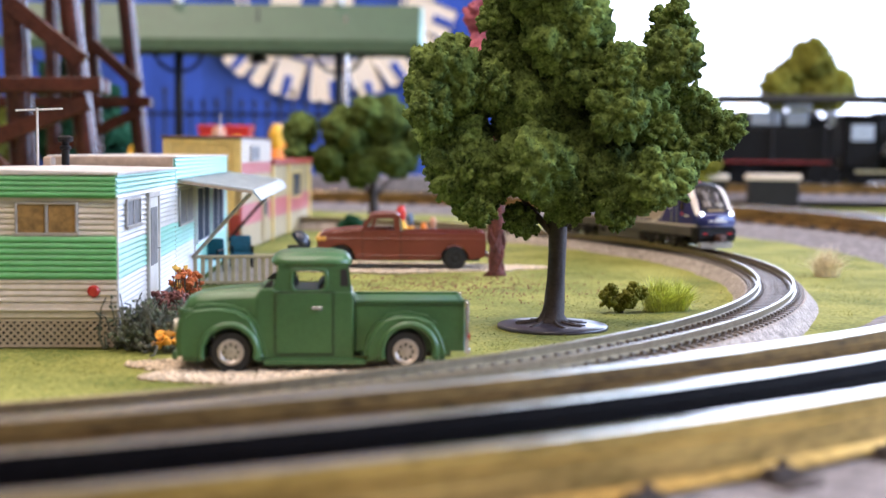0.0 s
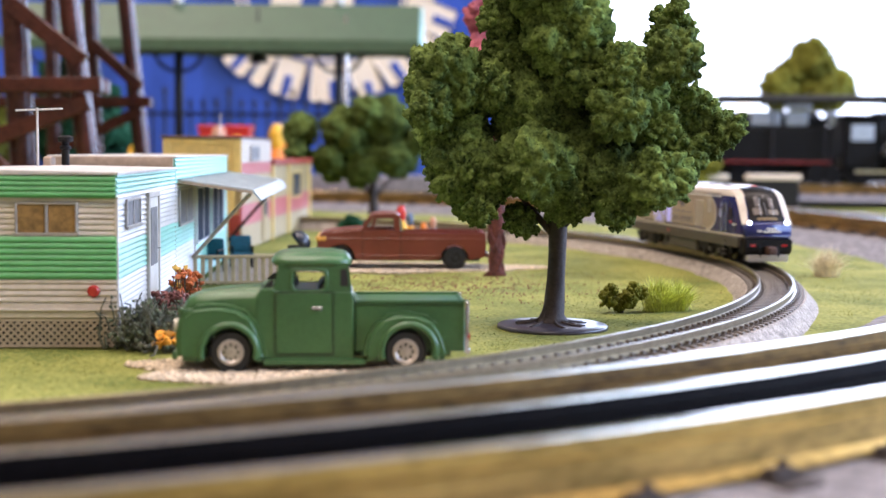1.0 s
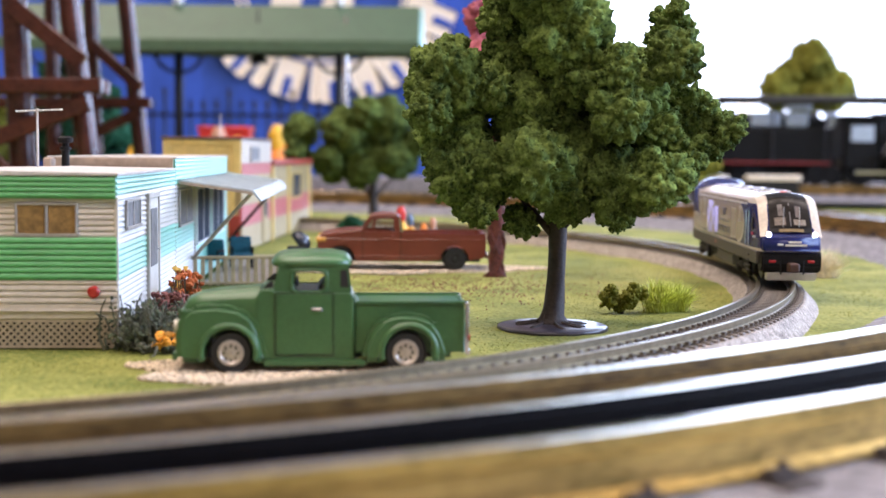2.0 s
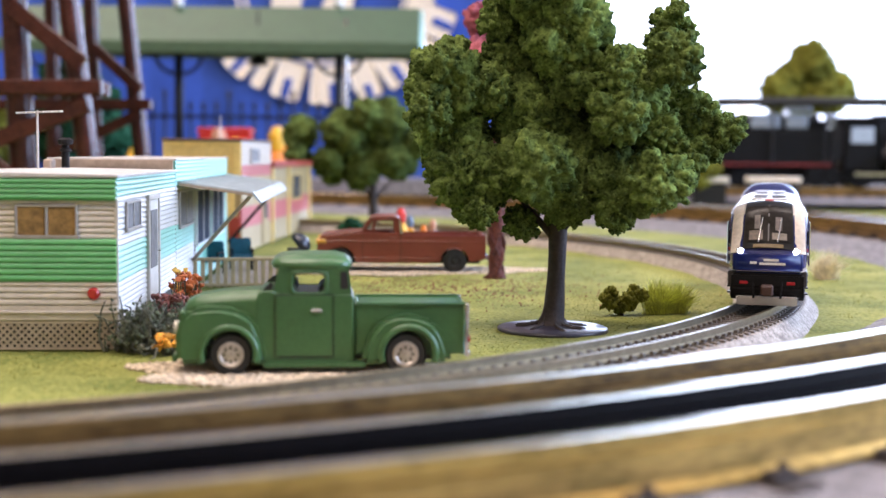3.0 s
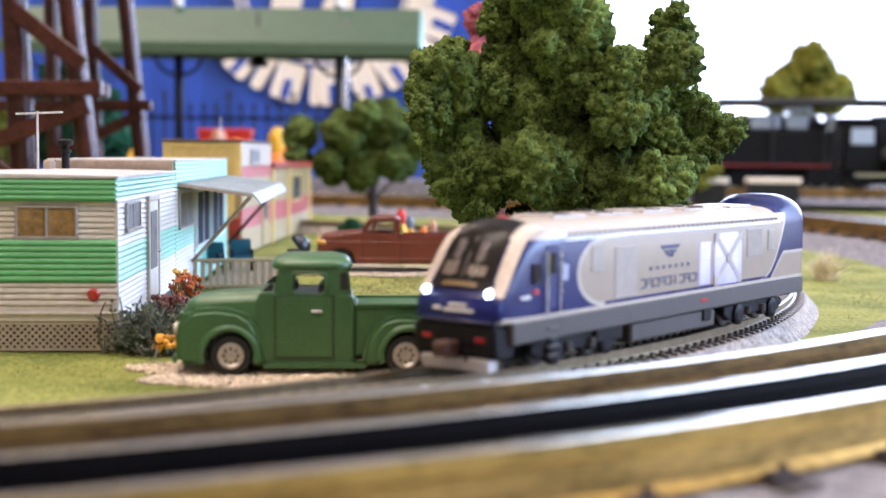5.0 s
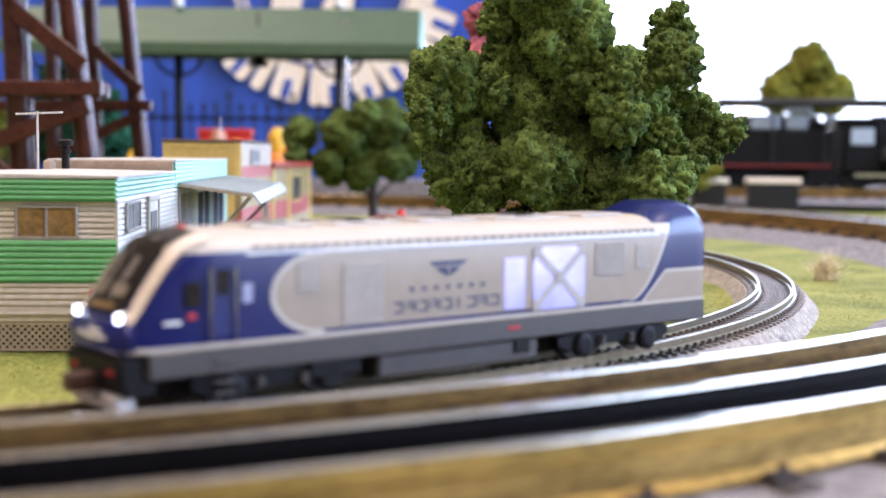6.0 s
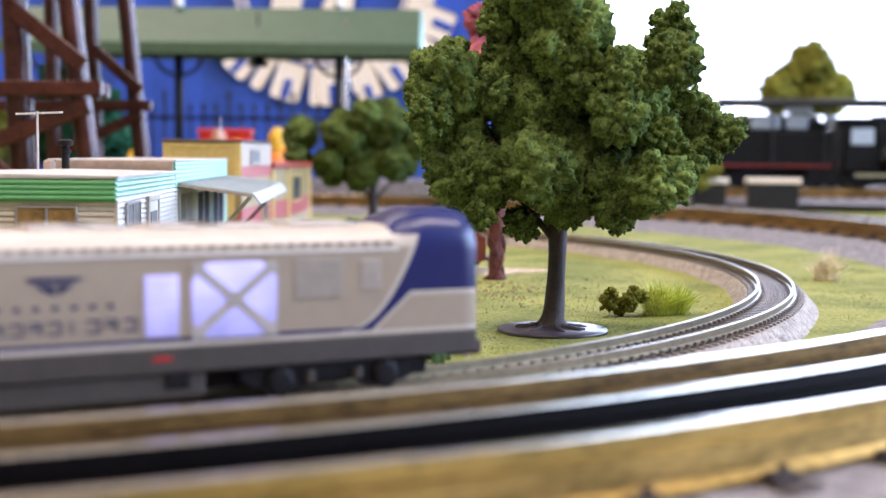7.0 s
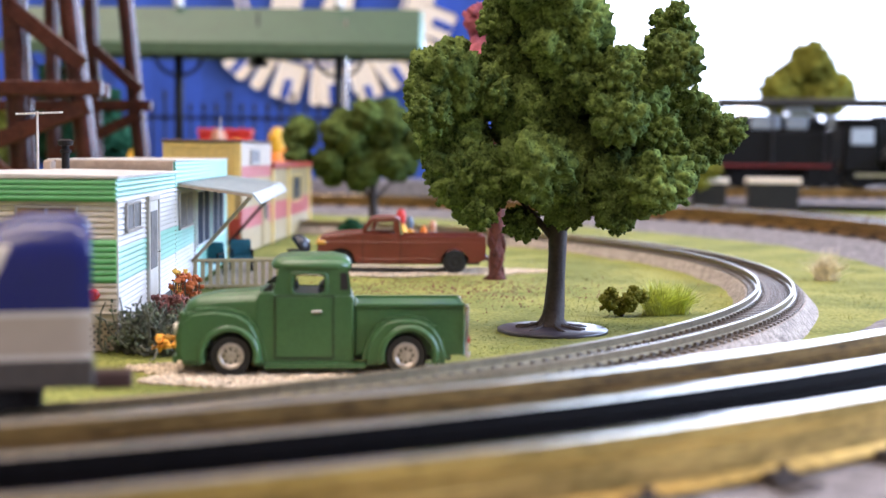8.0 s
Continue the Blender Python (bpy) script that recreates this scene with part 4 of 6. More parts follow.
def scatter():
    """Loose turf crumbs, fallen plum leaves and gravel: uncountable stuff on the ground."""
    rng = np.random.default_rng(8)

    def on_loop(p):
        return np.abs(np.hypot(p[:, 0] - NC[0], p[:, 1] - NC[1]) - NR) < 13

    n = 36000
    p = np.column_stack([rng.uniform(-140, 200, n), 190 + 380 * rng.uniform(0, 1, n) ** 1.6])
    p = p[~on_loop(p)]
    far = np.hypot(p[:, 0] - OC[0], p[:, 1] - OC[1]) < 408
    p = p[far]
    crumbs = np.column_stack([p, np.full(len(p), -0.22)])
    v, f = clumps(crumbs, rng.uniform(0.08, 0.16, len(p)), rng, 0.4)
    turf = island_vary(mat("turf_crumbs", (0.19, 0.24, 0.050), 0.95, 0, 0.35, 40, 0.3, alt=(0.32, 0.31, 0.085), spec=0.1), 0.22)
    tagged(raw("turf_crumbs", v, f, turf), "loose green and straw turf crumbs over the ground", "ground cover", kind="stuff")
    n = 1500
    p = np.column_stack([rng.normal(2, 26, n), rng.normal(418, 26, n)])
    p = p[~on_loop(p)]
    v, f = clumps(np.column_stack([p, np.full(len(p), 0.15)]), rng.uniform(0.09, 0.25, len(p)), rng, 0.4)
    tagged(raw("fallen_leaves", v, f, island_vary(mat("dull_plum_flakes", (0.17, 0.05, 0.045), 0.9, 0, 0.3, 200), 0.4)), "scattered plum coloured fallen leaf flakes", "fallen leaves", kind="stuff")

    def gravel(name, cx, cy, rx, ry, n, label):
        a, r = rng.uniform(0, 2 * math.pi, n), np.sqrt(rng.uniform(0, 1, n))
        r = r * (1 + 0.12 * np.sin(3 * a + 1) + 0.08 * np.sin(7 * a))
        p = np.column_stack([cx + rx * r * np.cos(a), cy + ry * r * np.sin(a)])
        p = p[~on_loop(p)]
        v, f = clumps(np.column_stack([p, rng.uniform(-0.1, 0.25, len(p))]), rng.uniform(0.22, 0.5, len(p)), rng, 0.4)
        tagged(raw(name, v, f, GRAVEL), label, "gravel", kind="stuff")
    gravel("gravel_patch", -27, 253, 36, 17, 10000, "pale crushed gravel under the green pickup")
    gravel("gravel_drive", -18, 484, 50, 22, 11000, "sandy gravel drive under the red pickup")


scatter()

# ---- pickups ----


def arch(cx, cz, r, x0, x1, z, n=9):
    """Points of a wheel arch over (cx, cz) that meets the sill at height z."""
    a = math.asin(max(-1, min(1, (z - cz) / r)))
    return [(cx - r * math.cos(a + (math.pi - 2 * a) * i / n), cz + r * math.sin(a + (math.pi - 2 * a) * i / n)) for i in range(n + 1)]


def wheel_of(truck, x, y, r, w, out, hub, spokes=8, drop=0.0):
    s = -1 if out < 0 else 1
    wh = part("wheel", lathe([(r * 0.62, -w / 2), (r * 0.9, -w / 2), (r, -w * 0.3), (r, w * 0.3), (r * 0.9, w / 2), (r * 0.62, w / 2)], 32, axis="y", at=(x, y, r)), TYRE, truck, "black rubber tyre", smooth=False)
    part("rim", lathe([(r * 0.61, -0.35), (r * 0.61, 0.3), (r * 0.5, 0.4), (r * 0.42, 0.15), (r * 0.16, 0.2), (r * 0.14, 0.55), (r * 0.05, 0.6)] if s < 0 else
                      [(r * 0.61, 0.35), (r * 0.61, -0.3), (r * 0.5, -0.4), (r * 0.42, -0.15), (r * 0.16, -0.2), (r * 0.14, -0.55), (r * 0.05, -0.6)], 24, axis="y", at=(x, y + s * (w / 2 - 0.1), r)), hub, wh, smooth=False)
    for k in range(spokes):
        a = 2 * math.pi * k / spokes
        part("spoke", box(x + r * 0.33 * math.cos(a) - 0.2, x + r * 0.33 * math.cos(a) + 0.2, y + s * (w / 2 + 0.02) - 0.1, y + s * (w / 2 + 0.02) + 0.1,
                          r + r * 0.33 * math.sin(a) - 0.3, r + r * 0.33 * math.sin(a) + 0.3, 0.05), DARK_GEAR, wh)
    wh.location.z -= drop * MM


def fender_lip(parent, cx, y):
    """A rolled flare round a wheel arch."""
    rows = []
    for a in np.linspace(-0.30, math.pi + 0.30, 30):
        rows.append([(cx + r * math.cos(a), yy, 3.6 + r * math.sin(a)) for r, yy in ((4.75, y + 0.9), (4.75, y - 0.25), (5.0, y - 0.5), (5.5, y - 0.5), (5.9, y - 0.15), (6.3, y + 0.9))])
    part("fender_lip", loft(rows), TRUCK_GREEN, parent, smooth=True)


def seam(parent, x0, x1, z0, z1, y, w=0.16):
    """A dark shut line round a panel."""
    bm = box(x0, x1, y - 0.05, y + 0.05, z0, z0 + w)
    box(x0, x1, y - 0.05, y + 0.05, z1 - w, z1, bm=bm)
    box(x0, x0 + w, y - 0.05, y + 0.05, z0, z1, bm=bm)
    box(x1 - w, x1, y - 0.05, y + 0.05, z0, z1, bm=bm)
    part("shut_line", bm, DARK, parent)


def green_pickup():
    t = thing("pickup_truck", -51.6, 246.6, 0.65, 5.0, "satin green vintage model pickup parked on gravel", "pickup truck")
    G = TRUCK_GREEN
    W = 21.0
    # front and rear fenders, near and far
    for y0, y1 in ((0.0, 4.6), (W - 4.6, W)):
        pr = [(0.6, 1.7), (0.1, 4.0), (0.2, 8.6), (1.0, 10.6), (3.0, 12.4), (8.0, 12.9), (12.0, 12.3), (15.0, 10.6), (16.6, 7.4), (17.4, 3.6), (18.2, 1.5)]
        f = part("front_fender", prism(pr + arch(10.4, 3.6, 4.8, 0, 0, 1.5)[::-1], y0, y1, 1.3, seg=5), G, t, "rounded green front fender", smooth=True)
        f.data.set_sharp_from_angle(angle=radians(50))
        if y0 == 0:
            fender_lip(f, 10.4, y0)
        pr = [(36.0, 1.5), (36.6, 5.2), (38.0, 8.2), (40.2, 10.5), (43.0, 11.3), (47.0, 11.2), (50.2, 10.0), (52.2, 7.2), (53.2, 4.2), (53.6, 1.8)]
        f = part("rear_fender", prism(pr + arch(45.3, 3.6, 4.8, 0, 0, 1.5)[::-1], y0, y1, 1.3, seg=5), G, t, "rounded green rear fender", smooth=True)
        f.data.set_sharp_from_angle(angle=radians(50))
        if y0 == 0:
            fender_lip(f, 45.3, y0)
    # hood
    rows = []
    for x, zt, w in ((1.2, 12.4, 4.2), (2.0, 13.6, 5.2), (4.0, 14.5, 5.9), (8.0, 15.2, 6.5), (12.5, 15.6, 7.2), (16.2, 15.8, 8.2)):
        c = W / 2
        rows.append([(x, c - w, 6.0), (x, c - w, zt - 2.2), (x, c - w * 0.9, zt - 0.9), (x, c - w * 0.6, zt - 0.2), (x, c, zt), (x, c + w * 0.6, zt - 0.2), (x, c + w * 0.9, zt - 0.9), (x, c + w, zt - 2.2), (x, c + w, 6.0)])
    h = part("hood", loft(rows), G, t, "domed green hood", smooth=True)
    h.data.set_sharp_from_angle(angle=radians(55))
    part("grille", box(0.35, 1.6, 5.0, W - 5.0, 3.0, 11.6, 0.4), G, t)
    for k in range(3):
        part("grille_bar", box(0.1, 0.5, 5.4, W - 5.4, 5.0 + 2 * k, 5.7 + 2 * k, 0.15), CHROME, t)
    part("front_bumper", box(-0.5, 0.4, 1.0, W - 1.0, 2.0, 3.6, 0.3), G, t)
    for y in (2.4, W - 2.4):
        part("headlight", lathe([(1.3, -0.35), (1.3, 0.3), (0.9, 0.55)], 18, axis="x", at=(0.2, y, 8.6)), mat("lamp_glass", (0.7, 0.66, 0.55), 0.15), t, "pale round headlight")
    # cab
    cab = prism([(15.6, 1.6), (15.6, 14.6), (16.6, 15.9), (19.0, 16.0), (19.3, 15.4), (33.8, 15.3), (34.6, 14.6), (34.6, 1.6)], 1.5, W - 1.5, 0.55, seg=3)
    c = part("cab", cab, G, t, "green cab shell")
    for y0, y1 in ((1.9, 3.0), (W - 3.0, W - 1.9)):
        bm = prism([(18.7, 15.0), (22.7, 15.0), (22.9, 20.8), (20.0, 20.8)], y0, y1, 0.2)
        prism([(28.9, 15.0), (33.9, 15.0), (33.2, 20.8), (28.9, 20.8)], y0, y1, 0.3, bm)
        prism([(20.4, 19.2), (30.0, 19.2), (30.0, 20.8), (20.8, 20.8)], y0, y1, 0.2, bm)
        part("pillar", bm, G, c)
        part("rear_quarter_glass", prism([(31.9, 16.2), (33.5, 16.2), (33.1, 19.6), (31.9, 19.6)], y0 - 0.06, y1 + 0.06, 0.05), DARK, c, "dark rear quarter window")
    part("rear_panel", prism([(33.2, 15.0), (34.2, 15.0), (33.4, 20.8), (32.4, 20.8)], 2.8, 6.4, 0.15), G, c)
    part("rear_panel", prism([(33.2, 15.0), (34.2, 15.0), (33.4, 20.8), (32.4, 20.8)], W - 6.4, W - 2.8, 0.15), G, c)
    rows = []
    for z, x0, x1, y0 in ((20.2, 18.5, 34.1, 1.7), (20.9, 18.2, 34.2, 1.6), (21.6, 18.6, 33.9, 2.0), (22.3, 19.6, 33.0, 3.0), (22.75, 21.4, 31.2, 5.0), (22.9, 23.4, 29.4, 7.4)):
        n, ring_pts = 24, []
        for k in range(n):
            a = 2 * math.pi * k / n
            ca, sa = math.cos(a), math.sin(a)
            e = 0.42
            ring_pts.append(((x0 + x1) / 2 + (x1 - x0) / 2 * math.copysign(abs(ca) ** e, ca), W / 2 + (W / 2 - y0) * math.copysign(abs(sa) ** e, sa), z))
        rows.append(ring_pts)
    part("roof", loft(rows), G, t, "rounded green cab roof with a visor brow", smooth=True)
    glass = bpy.data.materials.new("clear_glass")
    glass.use_nodes = True
    gb = glass.node_tree.nodes["Principled BSDF"]
    gb.inputs["Transmission Weight"].default_value = 1.0
    gb.inputs["Roughness"].default_value = 0.02
    gb.inputs["IOR"].default_value = 1.2
    for x0, x1, y0, y1, z0, z1 in ((20.0, 20.3, 3.2, W - 3.2, 15.6, 20.4),):
        pane = part("windscreen", prism([(19.2, 15.9), (19.45, 15.9), (20.7, 20.5), (20.45, 20.5)], 3.0, W - 3.0), glass, t, "clear windscreen")
        pane.visible_shadow = False
    part("seat", box(27.6, 32.0, 3.2, W - 3.2, 9.0, 16.9, 0.8), DARK, t, "dark bench seat")
    # dark sheet added under the roof so the cab inside looks shaded
    part("cab_shade_sheet", box(20.4, 32.4, 3.1, W - 3.1, 19.7, 20.1), DARK, t)
    part("dashboard", box(19.4, 21.5, 3.2, W - 3.2, 13.0, 15.9, 0.4), DARK, t)
    part("steering_wheel", lathe([(2.0, 0), (2.2, 0.2), (2.0, 0.4), (1.8, 0.2)], 20, axis="x", at=(23.0, W - 6.5, 15.4)), DARK, t)
    for y, s in ((1.45, -1), (W - 1.45, 1)):
        d = part("door", box(19.4, 30.4, y - 0.22, y + 0.22, 3.0, 15.1, 0.18, seg=2), G, t, "green cab door")
        rows = []
        for k in range(32):
            a = 2 * math.pi * k / 32
            ca, sa = math.copysign(abs(math.cos(a)) ** 0.4, math.cos(a)), math.copysign(abs(math.sin(a)) ** 0.4, math.sin(a))
            rows.append([(25.8 + (3.05 + o) * ca, y - s * q, 17.35 + (1.85 + o) * sa) for o, q in ((0, 0.95), (0, 0.5), (0.25, 0.3), (0.7, 0.35), (0.8, 0.95))])
        part("window_trim", loft(rows + rows[:1], caps=False), G, d, smooth=True)
        part("handle", box(26.2, 28.4, y + s * 0.5 - 0.2, y + s * 0.5 + 0.2, 11.6, 12.3, 0.15), CHROME, d, "chrome door handle")
        seam(d, 19.15, 30.65, 2.8, 15.15, y + s * 0.1)
        part("quarter_glass", prism([(16.7, 15.9), (18.7, 15.9), (18.9, 17.4), (18.2, 17.3)], y - s * 1.0 - 0.15, y - s * 1.0 + 0.15), DARK, t, "dark windscreen corner")
    # bed
    b = part("bed_floor", box(35.0, 56.4, 3.0, W - 3.0, 4.0, 5.0), G, t)
    for y0, y1 in ((2.4, 3.4), (W - 3.4, W - 2.4)):
        part("bed_side", box(34.8, 56.6, y0, y1, 3.2, 12.9, 0.25), G, t, "green cargo bed side")
        part("bed_rail", box(34.8, 56.9, y0 - 0.5, y1 + 0.3, 12.7, 13.4, 0.28, seg=2), G, t)
    part("headboard", box(34.75, 35.6, 2.4, W - 2.4, 3.2, 13.2, 0.2), G, t)
    part("tailgate", box(55.9, 56.9, 2.5, W - 2.5, 3.2, 13.1, 0.25), G, t, "green tailgate")
    part("tonneau", box(35.6, 55.9, 3.4, W - 3.4, 12.0, 13.0, 0.2), G, t)
    for y in (2.6, W - 2.6):
        part("stake_corner", box(56.3, 57.3, y - 0.7, y + 0.7, 3.0, 13.3, 0.25), CHROME, t, "chrome corner post")
        part("tail_light", lathe([(0.7, 0), (0.7, 0.5)], 12, axis="x", at=(57.0, y, 6.2)), mat("tail_red", (0.4, 0.02, 0.02), 0.3), t)
        part("running_board", box(17.0, 37.0, y - 2.5 if y < 9 else y - 0.6, y + 0.6 if y < 9 else y + 2.5, 0.9, 2.0, 0.3, seg=2), G, t)
    part("rear_bumper", box(56.6, 57.6, 2.0, W - 2.0, 2.6, 4.0, 0.3), CHROME, t, "chrome rear bumper")
    part("chassis", box(4.0, 54.0, 5.5, W - 5.5, 1.8, 4.2), DARK, t)
    for x in (10.4, 45.3):
        wheel_of(t, x + (0.4 if x < 20 else -0.6), 1.7, 4.15, 2.9, -1, HUBCAP, drop=0.6)
        wheel_of(t, x + (0.4 if x < 20 else -0.6), W - 1.7, 4.15, 2.9, 1, HUBCAP, drop=0.6)


def red_pickup():
    t = thing("pickup_truck", -46.0, 469.0, 0.1, 3.0, "oxide red model pickup parked on the gravel drive", "pickup truck")
    R = TRUCK_RED
    W = 22.5
    # side panels with both wheel arches
    pr = [(0.8, 4.6), (0.2, 7.0), (0.3, 11.6), (1.4, 13.2), (15.8, 14.6), (30.4, 14.6), (30.8, 13.9), (61.6, 13.9), (62.0, 11.0), (61.6, 5.2), (60.0, 4.4)]
    pr = pr + arch(50.4, 4.2, 5.2, 0, 0, 4.0)[::-1] + [(40.0, 3.6), (16.0, 3.6)] + arch(8.7, 4.2, 5.2, 0, 0, 4.0)[::-1]
    for y0, y1 in ((0.0, 1.6), (W - 1.6, W)):
        p = part("body_side", prism(pr, y0, y1, 0.35, seg=2), R, t, "oxide red body side")
        s = -1 if y0 == 0 else 1
        y = 0 if y0 == 0 else W
        part("side_moulding", box(2.0, 60.8, y - 0.15, y + 0.15, 11.2, 11.7, 0.1), R, p)
        part("side_moulding", box(14.0, 44.6, y - 0.12, y + 0.12, 5.2, 5.5, 0.1), R, p)
        part("door_gap", box(30.5, 30.75, y - 0.05, y + 0.05, 4.2, 14.4), DARK, p)
        part("door_gap", box(16.6, 16.8, y - 0.05, y + 0.05, 4.2, 14.4), DARK, p)
        part("handle", box(26.6, 28.8, y + s * 0.2 - 0.2, y + s * 0.2 + 0.2, 12.6, 13.1, 0.1), R, p)
    # hood, cowl and nose
    part("hood", prism([(0.9, 8.0), (0.9, 12.8), (2.4, 13.8), (10.0, 14.7), (17.0, 15.2), (17.0, 8.0)], 1.4, W - 1.4, 0.5, seg=3), R, t, "flat red hood", smooth=False)
    part("grille", box(0.1, 1.2, 2.0, W - 2.0, 7.5, 11.8, 0.3), CHROME, t)
    for y in (2.0, W - 2.0):
        part("headlight", box(-0.2, 3.6, y - 2.2 if y < 9 else y - 1.6, y + 1.6 if y < 9 else y + 2.2, 10.4, 12.4, 0.4), mat("amber_lamp", (0.70, 0.36, 0.06), 0.25), t, "amber front lamp")
    part("front_bumper", box(-1.2, 0.4, 0.6, W - 0.6, 4.8, 7.0, 0.4), CHROME, t, "chrome front bumper")
    # cab with open windows
    for y0, y1 in ((1.0, 2.0), (W - 2.0, W - 1.0)):
        bm = prism([(15.6, 14.2), (17.0, 14.2), (20.6, 19.6), (19.4, 19.6)], y0, y1, 0.15)
        prism([(19.8, 14.2), (20.6, 14.2), (21.8, 19.4), (21.0, 19.4)], y0, y1, 0.1, bm)
        prism([(28.4, 14.2), (30.6, 14.2), (30.0, 19.6), (28.0, 19.6)], y0, y1, 0.2, bm)
        prism([(19.2, 18.9), (30.0, 18.9), (29.6, 20.0), (20.0, 20.0)], y0, y1, 0.2, bm)
        part("cab_frame", bm, R, t, "red window frame")
    part("roof", prism([(18.8, 19.4), (20.0, 20.2), (22.0, 20.6), (28.0, 20.7), (29.8, 20.3), (30.6, 19.4)], 0.9, W - 0.9, 0.4, seg=3), R, t, "red cab roof")
    part("cab_floor", box(15.0, 31.0, 1.6, W - 1.6, 4.0, 9.0), DARK, t)
    part("seat", box(26.5, 29.5, 2.4, W - 2.4, 9.0, 14.0, 0.6), DARK, t, "dark seat")
    part("cab_back", box(29.6, 30.6, 1.6, W - 1.6, 4.2, 14.6, 0.1), R, t)
    part("chrome_rear_pillar", prism([(30.3, 14.4), (31.6, 14.2), (30.6, 19.4), (30.0, 19.4)], 0.9, 1.5, 0.1), CHROME, t, "bare silver pillar edge")
    part("bed_floor", box(30.8, 61.4, 1.5, W - 1.5, 7.5, 8.2), R, t)
    part("tailgate", box(60.8, 61.8, 1.5, W - 1.5, 5.2, 13.9, 0.2), R, t)
    part("rear_bumper", box(61.4, 63.0, 1.0, W - 1.0, 4.6, 6.6, 0.3), CHROME, t, "chrome rear bumper")
    part("chassis", box(3.0, 60.0, 5.5, W - 5.5, 3.0, 5.0), DARK, t)
    for x in (8.7, 50.4):
        wheel_of(t, x, 1.8, 4.4, 3.2, -1, TYRE, 6)
        wheel_of(t, x, W - 1.8, 4.4, 3.2, 1, TYRE, 6)


green_pickup()
red_pickup()

# ---- mobile homes ----


def siding(length, z0, z1, pitch=1.2, out=0.48, along="x"):
    """Ribbed metal siding from 0 to length: rolled courses, each a rounded step. It faces -y, or +x when along is y."""
    prof = []
    n = max(1, round((z1 - z0) / pitch))
    p = (z1 - z0) / n
    for i in range(n):
        z = z0 + i * p
        prof += [(0.02, z), (out * 0.9, z + 0.08 * p), (out, z + 0.3 * p), (out * 0.75, z + 0.62 * p), (0.12, z + 0.95 * p)]
    prof.append((0.02, z1))
    prof += [(-0.5, z1), (-0.5, z0)]
    rows = []
    for u in (0, length):
        rows.append([((u, -o, z) if along == "x" else (o, u, z)) for o, z in prof])
    return loft(rows)


def lattice(length, z0, z1, pitch):
    """Diagonal lattice of thin strips."""
    bm = bmesh.new()
    h = z1 - z0
    k = -h
    while k < length:
        for s in (1, -1):
            a = max(k, 0), min(k + h, length)
            za = z0 + (a[0] - k) if s > 0 else z1 - (a[0] - k)
            zb = z0 + (a[1] - k) if s > 0 else z1 - (a[1] - k)
            if a[1] - a[0] > 0.3:
                beam((a[0], -0.1 * s, za), (a[1], -0.1 * s, zb), 0.25, 0.5, bm)
        k += pitch
    box(0, length, -0.25, 0.25, z0 - 0.3, z0 + 0.2, bm=bm)
    box(0, length, -0.25, 0.25, z1 - 0.2, z1 + 0.3, bm=bm)
    return bm


def move(bm, x, y, z=0.0):
    bm.transform(Matrix.Translation((x, y, z)))
    return bm


def window_on(home, side, u0, u1, z0, z1, inner, panes=2, d=0.45, frame_mat=None):
    """A framed window on the end (facing -y) or on the side (facing +x) of a home."""
    fm = frame_mat or WHITE_PLASTIC
    fr = bmesh.new()
    t = 0.55

    def b(a0, a1, c0, c1, o0, o1, bm=None):
        return box(a0, a1, -o1, -o0, c0, c1, 0.08, bm) if side == "end" else box(o0, o1, a0, a1, c0, c1, 0.08, bm)
    b(u0, u1, z1 - t, z1, 0.2, d + 0.3, fr)
    b(u0 - 0.4, u1 + 0.4, z0 - 0.2, z0 + t, 0.2, d + 0.5, fr)
    b(u0, u0 + t, z0 + t, z1 - t, 0.2, d + 0.3, fr)
    b(u1 - t, u1, z0 + t, z1 - t, 0.2, d + 0.3, fr)
    for k in range(1, panes):
        u = u0 + (u1 - u0) * k / panes
        b(u - 0.22, u + 0.22, z0 + t, z1 - t, 0.2, d + 0.25, fr)
    w = part("window", fr, fm, home, "pale framed window")
    for k in range(panes):
        a0 = u0 + (u1 - u0) * k / panes + 0.4
        a1 = u0 + (u1 - u0) * (k + 1) / panes - 0.4
        part("pane", b(a0, a1, z0 + 0.5, z1 - 0.5, 0.15, d), inner, w)
    return w


# One white in two copies, cool-lit and warm-lit; the mint holds warm light.
WHITE_COOL_LIT = mat("white_siding_cool_lit", (0.55, 0.53, 0.50), 0.4, 0, 0.08, 150)
MINT_WARM_LIT = mat("mint_siding_warm_lit", (0.11, 0.40, 0.13), 0.38, 0, 0.10, 150)
WHITE_WARM_LIT = mat("white_siding_warm_lit", (0.60, 0.53, 0.44), 0.4, 0, 0.08, 150)
BLUE_GLASS = mat("dark_blue_window", (0.016, 0.028, 0.050), 0.6, 0, 0.3, 200, spec=0.04)
PALE_GLASS = mat("curtained_window", (0.20, 0.20, 0.21), 0.5, 0, 0.3, 200, spec=0.1)
ALUMINIUM = mat("dull_aluminium_frame", (0.42, 0.39, 0.36), 0.4, 0.5, 0.12, 200)


